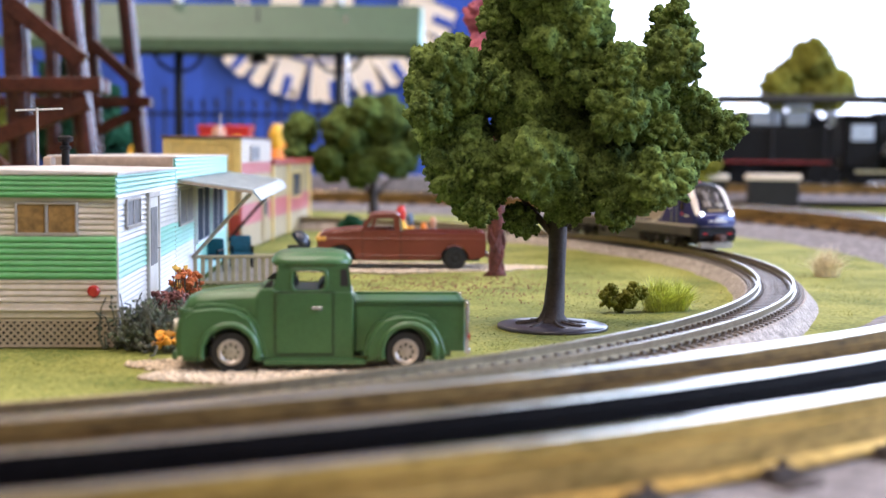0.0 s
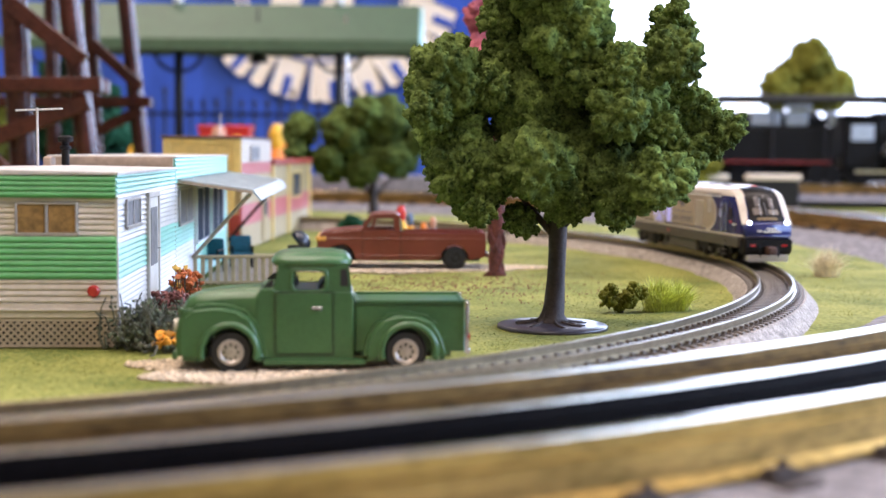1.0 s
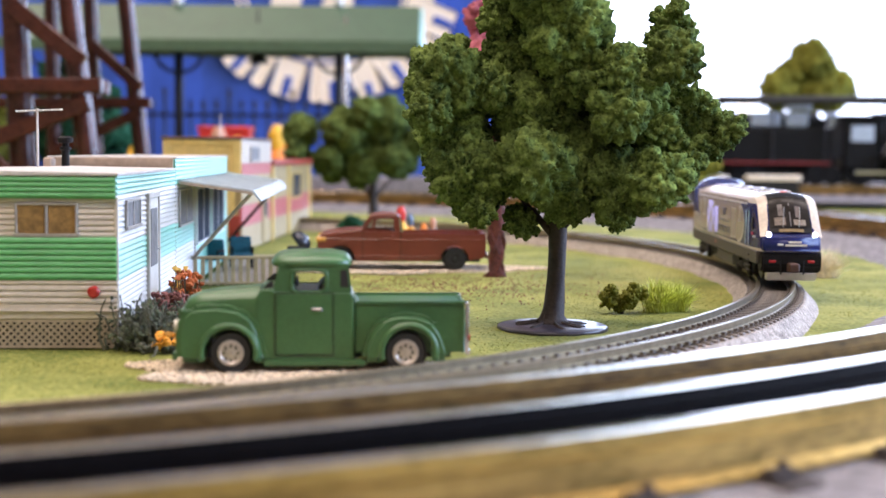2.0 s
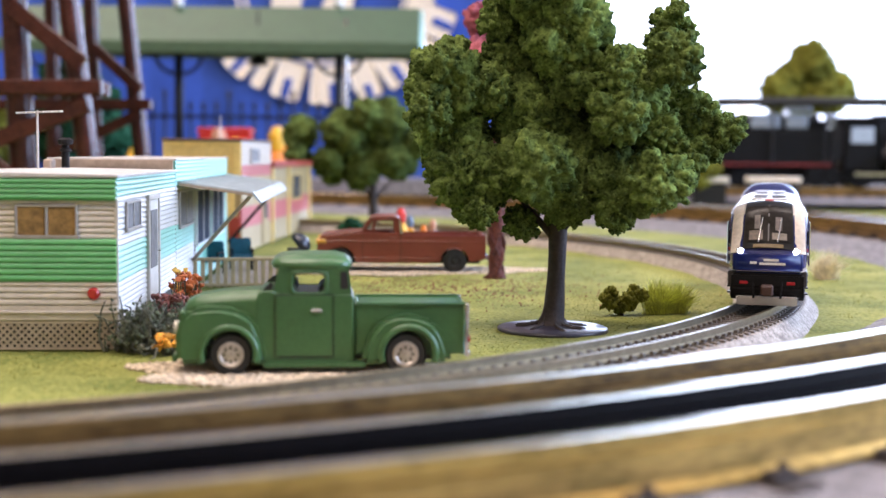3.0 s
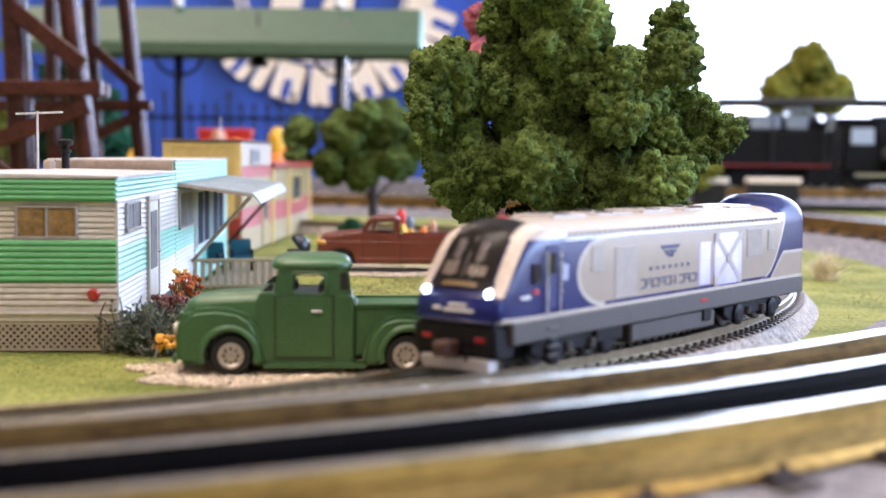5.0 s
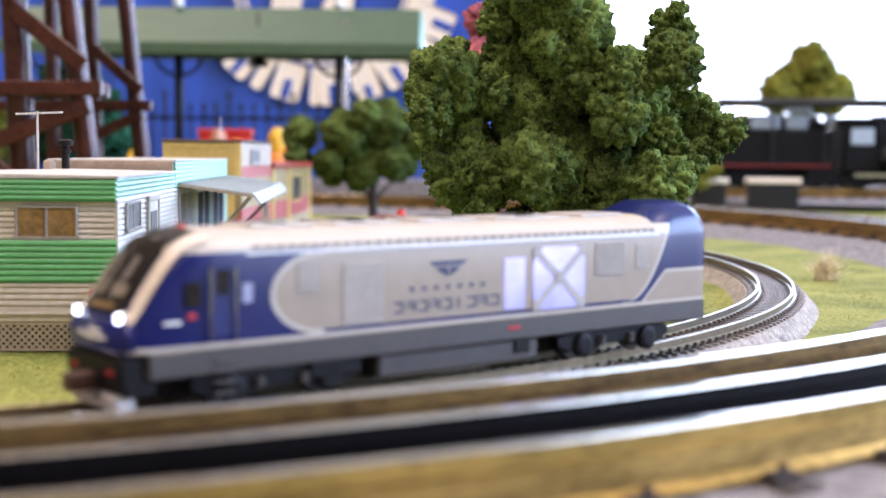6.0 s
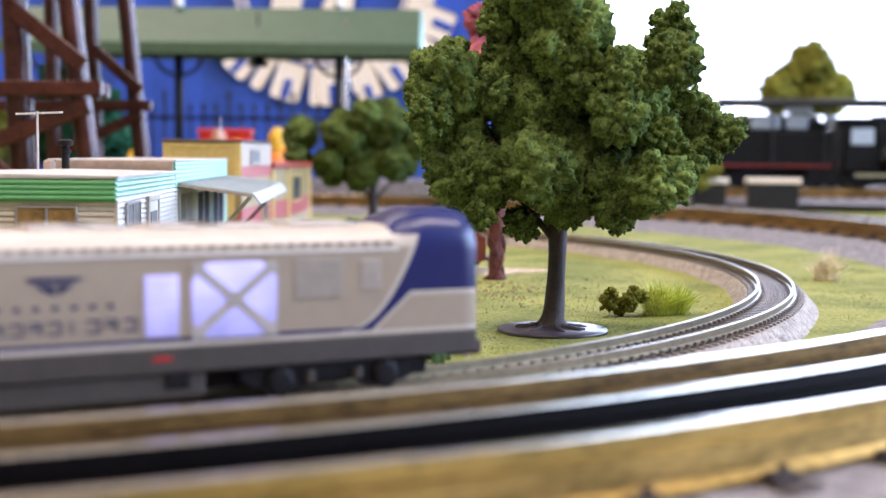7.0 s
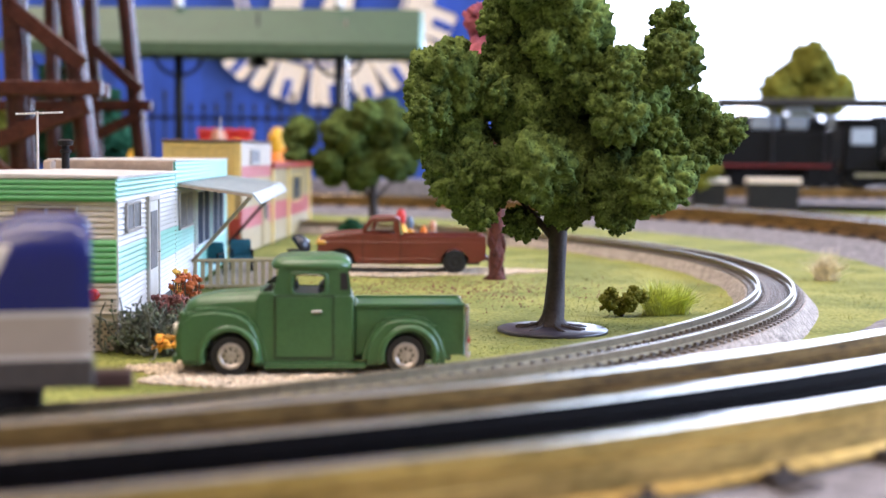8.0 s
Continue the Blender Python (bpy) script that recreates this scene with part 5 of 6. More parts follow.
def mint_home():
    h = thing("mobile_home", -70.9, 280.0, 0, 3.9, "mint green and white ribbed metal mobile home", "mobile home")
    Wd, Ln = 58.0, 92.0
    part("body", box(-Wd + 0.6, -0.5, 0.6, Ln, 5.6, 36.6), WHITE_WARM_LIT, h, "white body shell")
    # end bands: copies of the side paints with warm light in the colour
    bands = ((33.0, 37.4, MINT_WARM_LIT, 1.3), (24.3, 33.0, WHITE_WARM_LIT, 0.0), (15.3, 24.3, MINT_WARM_LIT, 0.9), (9.9, 15.3, WHITE_WARM_LIT, 0.5))
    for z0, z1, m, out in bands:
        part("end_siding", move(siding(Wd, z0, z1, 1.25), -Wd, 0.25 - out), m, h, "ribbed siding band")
        if out:
            part("siding_ledge", box(-Wd, 0.0, 0.2 - out, 1.4, z0 - 0.35, z0, 0.1), m, h)
    part("sill_board", box(-Wd, 0.3, -0.6, 1.0, 6.4, 9.8, 0.25), WHITE_WARM_LIT, h, "off-white sill board")
    part("sill_ledge", box(-Wd, 0.4, -1.1, 1.0, 8.0, 8.6, 0.15), WHITE_WARM_LIT, h)
    part("lattice_skirt", move(lattice(Wd, 0.4, 6.0, 1.55), -Wd, -0.1), BEIGE, h, "diagonal lattice skirt")
    part("skirt_back", box(-Wd + 1, -0.8, 1.5, Ln - 1, 0.0, 5.6), DARK, h)
    # side bands: the end's paints again, with cool daylight in the colour
    for z0, z1, m in ((33.4, 38.0, AQUA_COOL_LIT), (22.4, 33.4, WHITE_COOL_LIT), (14.6, 22.4, AQUA_COOL_LIT), (5.0, 14.6, WHITE_COOL_LIT)):
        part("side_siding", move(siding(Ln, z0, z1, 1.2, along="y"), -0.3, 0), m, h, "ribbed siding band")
    part("corner_trim", box(-0.5, 0.35, -0.3, 0.5, 5.0, 33.0, 0.15), WHITE_WARM_LIT, h)
    rf = prism([(-Wd - 0.6, 37.3), (-Wd - 0.6, 37.9), (-Wd / 2, 38.6), (0.7, 38.2), (0.7, 37.6)], -1.6, Ln + 0.5, 0.2)
    part("roof", rf, ROOF_GREY, h, "pale grey cambered roof")
    window_on(h, "end", -21.6, -8.2, 24.5, 31.7, CURTAIN, 2, frame_mat=ALUMINIUM)
    window_on(h, "end", -50.0, -36.6, 24.5, 31.7, CURTAIN, 2, frame_mat=ALUMINIUM)
    window_on(h, "side", 9.6, 28.2, 25.4, 32.0, PALE_GLASS, 2, frame_mat=ALUMINIUM)
    d = part("door", box(-0.2, 0.5, 41.0, 56.0, 6.6, 31.2, 0.2), WHITE_PLASTIC, h, "white side door in a frame")
    fr = box(-0.2, 0.9, 39.6, 41.0, 6.0, 32.2, 0.15)
    box(-0.2, 0.9, 56.0, 57.4, 6.0, 32.2, 0.15, fr)
    box(-0.2, 0.9, 39.6, 57.4, 31.2, 32.6, 0.15, fr)
    part("frame", fr, ROOF_GREY, d)
    part("door_window", box(0.4, 0.7, 43.5, 53.5, 14.0, 28.6, 0.1), PALE_GLASS, d)
    part("knob", box(0.5, 1.2, 54.0, 55.0, 17.4, 18.2, 0.2), CHROME, d)
    for x in (-4.9, -28.0):
        part("tail_lamp", lathe([(1.35, -0.2), (1.35, 0.5), (0.9, 0.9)], 18, axis="y", at=(x, -0.5, 12.4)), mat("red_lamp_lens", (0.42, 0.03, 0.02), 0.25), h, "round red tail lamp")
    part("vent_box", box(-35.4, -33, 84, 89, 38.0, 41.0, 0.4), TAN, h)
    ant = bmesh.new()
    rod((-31, 60, 38.5), (-31, 60, 53.8), 0.32, n=8, bm=ant)
    rod((-36.5, 60, 53.0), (-24.5, 60, 53.6), 0.25, n=6, bm=ant)
    for k in range(6):
        rod((-36 + 2.2 * k, 58.2, 53.1 + 0.1 * k), (-36 + 2.2 * k, 61.8, 53.1 + 0.1 * k), 0.18, n=5, bm=ant)
    part("antenna", ant, ROOF_GREY, h, "thin pale television antenna")
    part("chimney", lathe([(1.1, 38.4), (1.1, 43.0), (1.6, 43.2), (1.6, 43.8), (1.0, 44.2), (1.0, 45.0), (2.0, 45.2), (2.2, 46.4), (1.2, 47.0)], 16, at=(-29.6, 86, 0)), DARK_GEAR, h, "dark metal stove chimney")


def aqua_home():
    h = thing("mobile_home", -77.8, 375.05, 0, 3.9, "aqua and white mobile home with an awning", "mobile home")
    Wd, Ln = 36.0, 150.0
    part("body", box(-Wd + 0.5, -0.5, 0.5, Ln, 0.0, 40.6), WHITE_WARM_LIT, h)
    part("end_siding", move(siding(Wd, 4.0, 38.0, 1.25), -Wd, 0.2), WHITE_WARM_LIT, h, "white ribbed end wall")
    part("fascia_board", box(-Wd + 2, -0.6, -0.6, 0.6, 37.6, 41.0, 0.15), TAN, h, "tan roof fascia board")
    part("side_siding", move(siding(Ln, 33.4, 40.8, 1.3, along="y"), -0.3, 0), AQUA_COOL_LIT, h, "ribbed aqua band under the roof")
    for z0, z1, m in ((22.0, 33.4, WHITE_COOL_LIT), (14.6, 22.0, AQUA_COOL_LIT), (0.2, 14.6, WHITE_COOL_LIT)):
        part("side_siding", move(siding(43, z0, z1, 1.3, along="y"), -0.3, 0), m, h, "ribbed siding band")
    for z0, z1, m in ((31.8, 33.4, WHITE_COOL_LIT), (0.2, 31.8, AQUA_COOL_LIT)):
        part("side_siding", move(siding(Ln - 43, z0, z1, 1.3, along="y"), -0.3, 43), m, h, "ribbed siding band")
    part("corner_post", box(-0.3, 0.6, 42.4, 43.8, 0.2, 33.4, 0.12), ROOF_GREY, h)
    part("roof", box(-Wd - 0.5, 0.4, -0.3, Ln + 0.5, 40.9, 41.4, 0.15), ROOF_GREY, h, "pale grey flat roof")
    window_on(h, "side", 5, 36, 20.8, 31.8, PALE_GLASS, 2, frame_mat=ALUMINIUM)
    window_on(h, "side", 47, 84, 12.6, 31.2, BLUE_GLASS, 2)
    window_on(h, "side", 92, 132, 12.6, 31.2, BLUE_GLASS, 2)
    sheet = mat("pale_awning_metal", (0.42, 0.46, 0.47), 0.4, 0, 0.12, 150)
    aw = part("awning", prism([(0.0, 34.0), (0.0, 34.6), (22.0, 31.6), (24.4, 28.6), (24.1, 28.3), (21.8, 31.0)], 4.0, 150.0, 0.1), sheet, h, "pale metal awning with a drooping lip")
    for k in range(17):
        part("awning_rib", beam((0.4, 4.6 + 9.0 * k, 34.6), (22.0, 4.6 + 9.0 * k, 31.65), 0.6, 0.35), sheet, aw)
        part("lip_rib", beam((22.1, 4.6 + 9.0 * k, 31.5), (24.4, 4.6 + 9.0 * k, 28.6), 0.6, 0.35), sheet, aw)
    part("front_batten", beam((0.4, 4.0, 33.9), (21.8, 4.0, 30.9), 0.7, 0.8), TAN, aw, "wooden batten under the awning edge")
    part("strut", rod((21.2, 6, 30.6), (0.6, 36, 9.2), 0.6, n=8), TAN, aw, "slanting awning strut")
    part("strut", rod((21.2, 148, 30.4), (0.6, 149.4, 6.8), 0.6, n=8), DARK_GEAR, aw, "slanting awning strut")


def yellow_home():
    h = thing("mobile_home", -86.0, 548.0, 0, -1.8, "tall yellow mobile home with pink and white siding", "mobile home")
    Wd, Ln, La = 33.0, 76.0, 212.0
    part("body", box(-Wd + 0.5, -0.5, 0.5, Ln, 0.0, 48.0), CREAM, h)
    part("end_siding", move(siding(Wd - 6.0, 33.0, 47.0, 1.5), -Wd + 3.0, 0.1), YELLOW, h, "yellow ribbed gable siding")
    part("end_siding", move(siding(Wd - 3.0, 16.0, 32.4, 1.5), -Wd + 0.5, 0.2), YELLOW, h, "yellow ribbed end wall")
    part("red_panel", box(-5.0, -0.4, -0.3, 0.5, 5.0, 16.0, 0.1), RED_TRIM, h, "red end panel")
    part("end_siding", move(siding(Wd - 6, 2.0, 16.0, 1.5), -Wd + 0.5, 0.2), YELLOW, h)
    for x0, x1 in ((-Wd, -Wd + 3.0), (-3.4, 0.2)):
        part("end_pilaster", box(x0, x1, -0.8, 0.6, 32.6, 48.0, 0.15), YELLOW, h, "smooth yellow corner board")
    part("header", box(-Wd + 3.0, -3.4, -0.7, 0.6, 45.6, 48.0, 0.15), YELLOW, h)
    part("sill_strip", box(-Wd, 0.2, -0.9, 0.6, 32.0, 32.7, 0.1), TAN, h)
    part("roof", box(-Wd - 0.8, 0.9, -1.4, Ln, 48.1, 49.2, 0.2), mat("dark_roof_edge", (0.10, 0.06, 0.045), 0.6, 0, 0.3, 120, 0.3), h, "dark brown edged flat roof")
    for z0, z1, m in ((38.0, 48.0, BEIGE), (33.0, 38.0, PINK), (20.0, 33.0, CREAM), (11.0, 20.0, PINK), (1.0, 11.0, CREAM)):
        part("side_siding", move(siding(Ln, z0, z1, 1.9, 1.0, along="y"), -0.3, 0), m, h, "ribbed siding band")
    window_on(h, "side", 20, 40, 38.8, 45.4, PALE_GLASS, 2, d=0.9, frame_mat=ALUMINIUM)
    d = part("door", box(-0.3, 1.1, 50.0, 63.0, 1.0, 22.0, 0.2), CREAM, h, "cream side door")
    part("door_window", box(1.0, 1.25, 53.0, 60.0, 13.0, 20.0, 0.1), BLUE_GLASS, d)
    ax = part("annex", box(-Wd + 0.5, -0.5, Ln, La, 0.0, 36.4), CREAM, h, "cream long lower wing")
    part("annex_roof", box(-Wd, 2.2, Ln, La + 1, 36.4, 39.0, 0.25), RED_TRIM, ax, "red roof edge")
    for z0, z1, m in ((20.0, 36.4, CREAM), (11.0, 20.0, PINK), (1.0, 11.0, CREAM)):
        part("annex_siding", move(siding(La - Ln, z0, z1, 1.9, 1.0, along="y"), -0.3, Ln), m, ax)
    for y in (Ln + 0.5, 128.0, La - 3.0):
        part("annex_post", box(-0.2, 1.4, y, y + 3.0, 0.0, 36.4, 0.15), YELLOW, ax, "yellow corner post")
    window_on(h, "side", 142, 172, 18.5, 32.0, BLUE_GLASS, 2, d=0.9, frame_mat=YELLOW)
    part("flag_stick", rod((-17, 40, 49.0), (-16.6, 40, 60.0), 0.25, n=6), ROOF_GREY, h)


mint_home()
aqua_home()
yellow_home()


def picket_fence():
    f = thing("picket_fence", -83.0, 412.0, 0, 9.5, "low cream picket fence in front of the patio", "fence")
    pm = mat("cream_fence_plastic", (0.48, 0.37, 0.22), 0.5, 0, 0.1, 200)
    part("top_rail", box(0, 34, -0.9, 0.9, 8.6, 9.6, 0.2), pm, f)
    part("bottom_rail", box(0, 34, -0.5, 0.5, 0.4, 1.3, 0.15), pm, f)
    for k in range(14):
        part("picket", box(0.6 + 2.4 * k, 1.9 + 2.4 * k, -0.4, 0.4, 0.0, 9.0, 0.12), pm, f)


picket_fence()


def patio():
    deck = thing("patio_deck", -78.6, 418, 0, 3.9, "pale brown patio deck beside the aqua home", "deck")
    for k in range(11):
        part("plank", box(0.5, 28.0, 10.2 * k, 10.2 * k + 9.7, -0.2, 0.7, 0.15), TAN, deck)
    teal = mat("teal_cloth", (0.02, 0.14, 0.20), 0.6, 0, 0.2, 300)
    for x, y, rz in ((-73.5, 470, 15), (-81.5, 452, -10)):
        c = thing("patio_chair", x, y, 0.7, rz, "small teal patio chair with dark frame", "chair", group="patio chairs")
        part("seat", box(-4, 4, -3.5, 3.5, 4.4, 5.4, 0.3), teal, c)
        part("backrest", prism([(-4, 5.2), (4, 5.2), (3.6, 11.4), (-3.6, 11.4)], 2.6, 3.6, 0.3), teal, c)
        for lx in (-3.6, 3.6):
            part("armrest", box(lx - 0.4, lx + 0.4, -3.4, 3.4, 7.2, 7.9, 0.15), DARK_GEAR, c)
            for ly in (-3.0, 3.0):
                part("leg", rod((lx, ly, 0), (lx, ly, 7.4), 0.35, n=6), DARK_GEAR, c)
    b = thing("barbecue_grill", -53.3, 470, 0.2, 0, "black kettle barbecue leaning open", "barbecue")
    bowl = lathe([(0.5, 5.6), (2.2, 6.0), (3.4, 7.4), (3.6, 8.6), (3.3, 8.7)], 20)
    part("bowl", bowl, DARK, b, "black kettle bowl", smooth=True)
    lid = lathe([(4.4, 0.0), (4.2, 1.7), (2.9, 3.4), (0.7, 4.1)], 20)
    lid.transform(Matrix.Translation((0.6, 1.0, 9.6)) @ Matrix.Rotation(radians(50), 4, "Y"))
    part("lid", lid, mat("dark_slate_enamel", (0.03, 0.035, 0.05), 0.2), b, "dark glossy lid", smooth=True)
    for k in range(3):
        a = 2.1 * k
        part("leg", rod((2.8 * math.cos(a), 2.8 * math.sin(a), 0), (1.2 * math.cos(a), 1.2 * math.sin(a), 6.2), 0.3, n=6), DARK_GEAR, b)


patio()


def twiggy_bush(x, y, seed, label, n, h, spread, m):
    rng = np.random.default_rng(seed)
    t = thing("shrub", x, y, 0, label=label, category="bush")
    bm = bmesh.new()
    for _ in range(n):
        a, e = rng.uniform(0, 2 * math.pi), rng.uniform(0.2, 1.2)
        p = np.array((rng.normal(0, spread * 0.3), rng.normal(0, spread * 0.25), 0.0))
        for k in range(4):
            d = np.array((math.cos(a) * math.cos(e), math.sin(a) * math.cos(e), math.sin(e)))
            q2 = p + d * rng.uniform(0.2, 0.34) * h
            q2[2] = max(q2[2], 0.3)
            rod(p, q2, 0.34 - 0.05 * k, 0.30 - 0.05 * k, 5, bm)
            p = q2
            a += rng.normal(0, 0.9)
            e += rng.normal(0, 0.6)
    part("foliage", bm, m, t, "tangled thin stems")
    pts = np.column_stack([rng.normal(0, spread * 0.42, 420), rng.normal(0, spread * 0.3, 420), np.abs(rng.normal(h * 0.36, h * 0.24, 420))])
    v, f = clumps(pts, rng.uniform(0.25, 0.6, 420), rng, 0.5)
    raw("leafage", v, f, FOLIAGE_SAGE, t)
    return t


FOLIAGE_SAGE = island_vary(mat("sage_foliage", (0.085, 0.105, 0.062), 0.9, 0, 0.4, 200, 0.5), 0.5)
TWIG = mat("grey_green_twig", (0.10, 0.105, 0.075), 0.8, 0, 0.4, 300)
twiggy_bush(-65.0, 279.0, 3, "tangled grey-green bush beside the trailer wall", 90, 11.0, 9.0, TWIG)
twiggy_bush(-60.0, 290.0, 4, "tangled grey-green bush beside the trailer wall", 60, 9.0, 8.0, TWIG)


def flowers(name, x, y, n, h, spread, color, seed, label):
    rng = np.random.default_rng(seed)
    t = thing(name, x, y, 0, label=label, category="flowers")
    pts = np.column_stack([rng.normal(0, spread, n), rng.normal(0, spread * 0.7, n), h * rng.uniform(0.35, 1.0, n)])
    bm = bmesh.new()
    for p in pts[::3]:
        rod((p[0] * 0.6, p[1] * 0.6, -0.2), tuple(p), 0.16, 0.12, 5, bm)
    part("stems", bm, TWIG, t)
    v, f = clumps(pts, rng.uniform(0.35, 0.9, n), rng, 0.5)
    raw("blossoms", v, f, island_vary(mat(name + "_petals", color, 0.7, 0, 0.3, 300), 0.35), t, "clustered petals")


flowers("orange_flowers", -65.2, 330.0, 100, 12.0, 2.2, (0.45, 0.13, 0.035), 81, "bright orange flower cluster by the door")
flowers("yellow_flowers", -68.0, 333.0, 30, 13.5, 1.0, (0.70, 0.45, 0.08), 82, "small yellow flower cluster by the door")
flowers("plum_flowers", -67.5, 322.0, 120, 7.5, 2.6, (0.20, 0.07, 0.06), 83, "dull plum coloured flower bed by the wall")
flowers("amber_flowers", -58.5, 274.0, 30, 4.0, 1.3, (0.75, 0.36, 0.03), 84, "amber blossoms low on the turf")


def figurine(x, y, body, head, h, label):
    """A small seated toy figure as one plain shape."""
    bm = lathe([(h * 0.16, 0), (h * 0.18, h * 0.2), (h * 0.15, h * 0.5), (h * 0.09, h * 0.68)], 14)
    lathe([(h * 0.05, h * 0.64), (h * 0.09, h * 0.74), (h * 0.095, h * 0.86), (h * 0.05, h * 0.97)], 14, bm)
    lathe([(h * 0.06, 0), (h * 0.05, h * 0.45)], 8, bm, at=(h * 0.19, 0, h * 0.12))
    ob = part("figurine", bm, body)
    ob.data.materials.append(head)
    for p in ob.data.polygons:
        if p.center.z > h * 0.66 * MM:
            p.material_index = 1
    ob.matrix_world = pose(x * MM, y * MM, 0)
    tagged(ob, label, "figurine", group="toy figurines")


YEL = mat("yellow_toy_paint", (0.75, 0.42, 0.02), 0.5)
REDP = mat("red_toy_paint", (0.55, 0.03, 0.02), 0.5)
ORG = mat("orange_toy_paint", (0.75, 0.22, 0.02), 0.5)
SKY = mat("slate_toy_paint", (0.10, 0.16, 0.26), 0.5)
SKIN = mat("tan_toy_paint", (0.50, 0.27, 0.18), 0.5)
figurine(-17.6, 540, YEL, REDP, 21.5, "yellow and red painted toy figurine")
figurine(-14.2, 546, ORG, SKY, 18.0, "orange and slate painted toy figurine")
figurine(-8.0, 536, YEL, ORG, 14.5, "yellow painted seated toy figurine")
figurine(-4.4, 552, SKY, SKIN, 16.0, "slate and tan painted toy figurine")
tb = thing("picnic_table", -11.5, 556, 0, 4, "small white picnic table among toy figurines", "table")
part("tabletop", box(-8, 8, -4.5, 4.5, 8.4, 9.4, 0.2), WHITE_PLASTIC, tb)
for sx in (-6, 6):
    for sy in (-3.4, 3.4):
        part("leg", box(sx - 0.5, sx + 0.5, sy - 0.5, sy + 0.5, 0, 8.5), WHITE_PLASTIC, tb)

# ---- the far scenery ----


def trestle():
    t = thing("timber_trestle", 0, 0, label="red-brown timber trestle tower with braces", category="trestle")
    W = BROWN_WOOD

    def leg(x0, z0, x1, z1, y, r, name="post"):
        k = (x1 - x0) / (z1 - z0)
        lo, hi = -1.0, 190.0
        p = part(name, rod((x0 + k * (lo - z0), y, lo), (x0 + k * (hi - z0), y, hi), r, r * 0.92, 18), W, t, "round brown timber post", smooth=True)
        p.data.set_sharp_from_angle(angle=radians(50))
    leg(-211.3, 115.7, -207.8, 32.9, 640, 6.8)
    leg(-184.4, 116.0, -175.6, 36.0, 640, 5.6)
    leg(-206.5, 129.8, -204.7, 47.9, 760, 4.6)
    leg(-186.1, 130.0, -177.0, 38.2, 760, 5.0)
    leg(-229.5, 129.5, -228.6, 47.7, 760, 4.6)
    leg(-243.0, 116.0, -250.0, 36.0, 640, 5.6)

    def tim(p, q, y, w=5.0, h=7.2, name="brace"):
        part(name, beam((p[0], y, p[1]), (q[0], y, q[1]), w, h, bevel=0.5), W, t, "brown square timber")
    tim((-262, 73.5), (-165.1, 74.3), 628, 6.0, 7.2, "crossbeam")
    tim((-262, 73.5), (-168.6, 74.3), 652.5, 6.0, 7.2, "crossbeam")
    tim((-262, 70.0), (-169.6, 70.6), 752, 5.0, 6.2, "crossbeam")
    tim((-210.7, 113.2), (-175.2, 85.4), 630, 5.0, 8.2)
    tim((-218.6, 48.0), (-172.3, 66.2), 630, 5.0, 8.0)
    tim((-204.6, 104.7), (-176.1, 79.0), 753, 4.0, 6.5)
    tim((-230, 40.0), (-175.5, 66.0), 753, 4.0, 6.0)
    tim((-243.0, 60.0), (-211.0, 30.0), 630, 5.0, 7.5)
    tim((-262, 150), (-165.1, 150.6), 628, 6.0, 7.2, "crossbeam")
    tim((-212, 118), (-184, 146), 630, 5.0, 8.2)
    for y in (640,):
        part("deck", box(-262, -165, 610, 790, 190, 197, 0.5), W, t)


def station():
    s = thing("station_canopy", 0, 0, label="sage green platform canopy on black iron posts", category="station canopy")
    part("roof", prism([(1085, 133.0), (1150, 172.0), (1215, 133.0), (1212, 130.5), (1150, 168.0), (1088, 130.5)], -373, -22, 0.4, axis="x"), ROOF_GREEN, s, "sloping sage green roof")
    part("fascia", box(-374, -21, 1082, 1086, 126.0, 136.0, 0.4), ROOF_GREEN, s, "dark green roof edge")
    part("gable_end", prism([(1086, 132.0), (1150, 170.0), (1214, 132.0)], -21.8, -19.2, 0.3, axis="x"), mat("pale_aqua_trim", (0.30, 0.55, 0.55), 0.5), s, "pale aqua gable edge")
    part("platform", box(-390, 0, 1090, 1215, -0.5, 22.0, 0.8), BALLAST, s, "grey platform")
    for x in (-345, -235, -93.5):
        p = part("post", rod((x, 1150, 21.0), (x, 1150, 168.0), 4.2, 3.6, 14), IRON, s, "black iron post", smooth=True)
        part("base", lathe([(7, 21.5), (7, 26), (5, 30)], 16, at=(x, 1150, 0)), IRON, p)
        for sx in (-1, 1):
            pts = [(x + sx * 22 * math.sin(a), 1150, 110 + 22 * (1 - math.cos(a)) + 2) for a in np.linspace(0, math.pi / 2, 7)]
            part("bracket", tube(pts, 1.6), IRON, p, smooth=True)
        part("finial", lathe([(3.6, 171), (4.8, 176), (4.0, 182), (1.5, 186)], 16, at=(x, 1150, 0)), WHITE_PLASTIC, s, "pale roof finial", smooth=True)
    bm = lathe([(1.4, 132), (2.2, 128), (9.0, 121.4), (9.5, 119.0), (7.5, 118.5)], 20, at=(-160.5, 1120, 0))
    rod((-160.5, 1120, 130), (-160.5, 1120, 166), 1.0, n=8, bm=bm)
    part("bell", bm, IRON, s, "black station bell", smooth=True)
    part("rod", rod((-85.0, 1120, 0), (-85.0, 1120, 160), 1.5, n=8), CHROME, s, "thin pale pole")


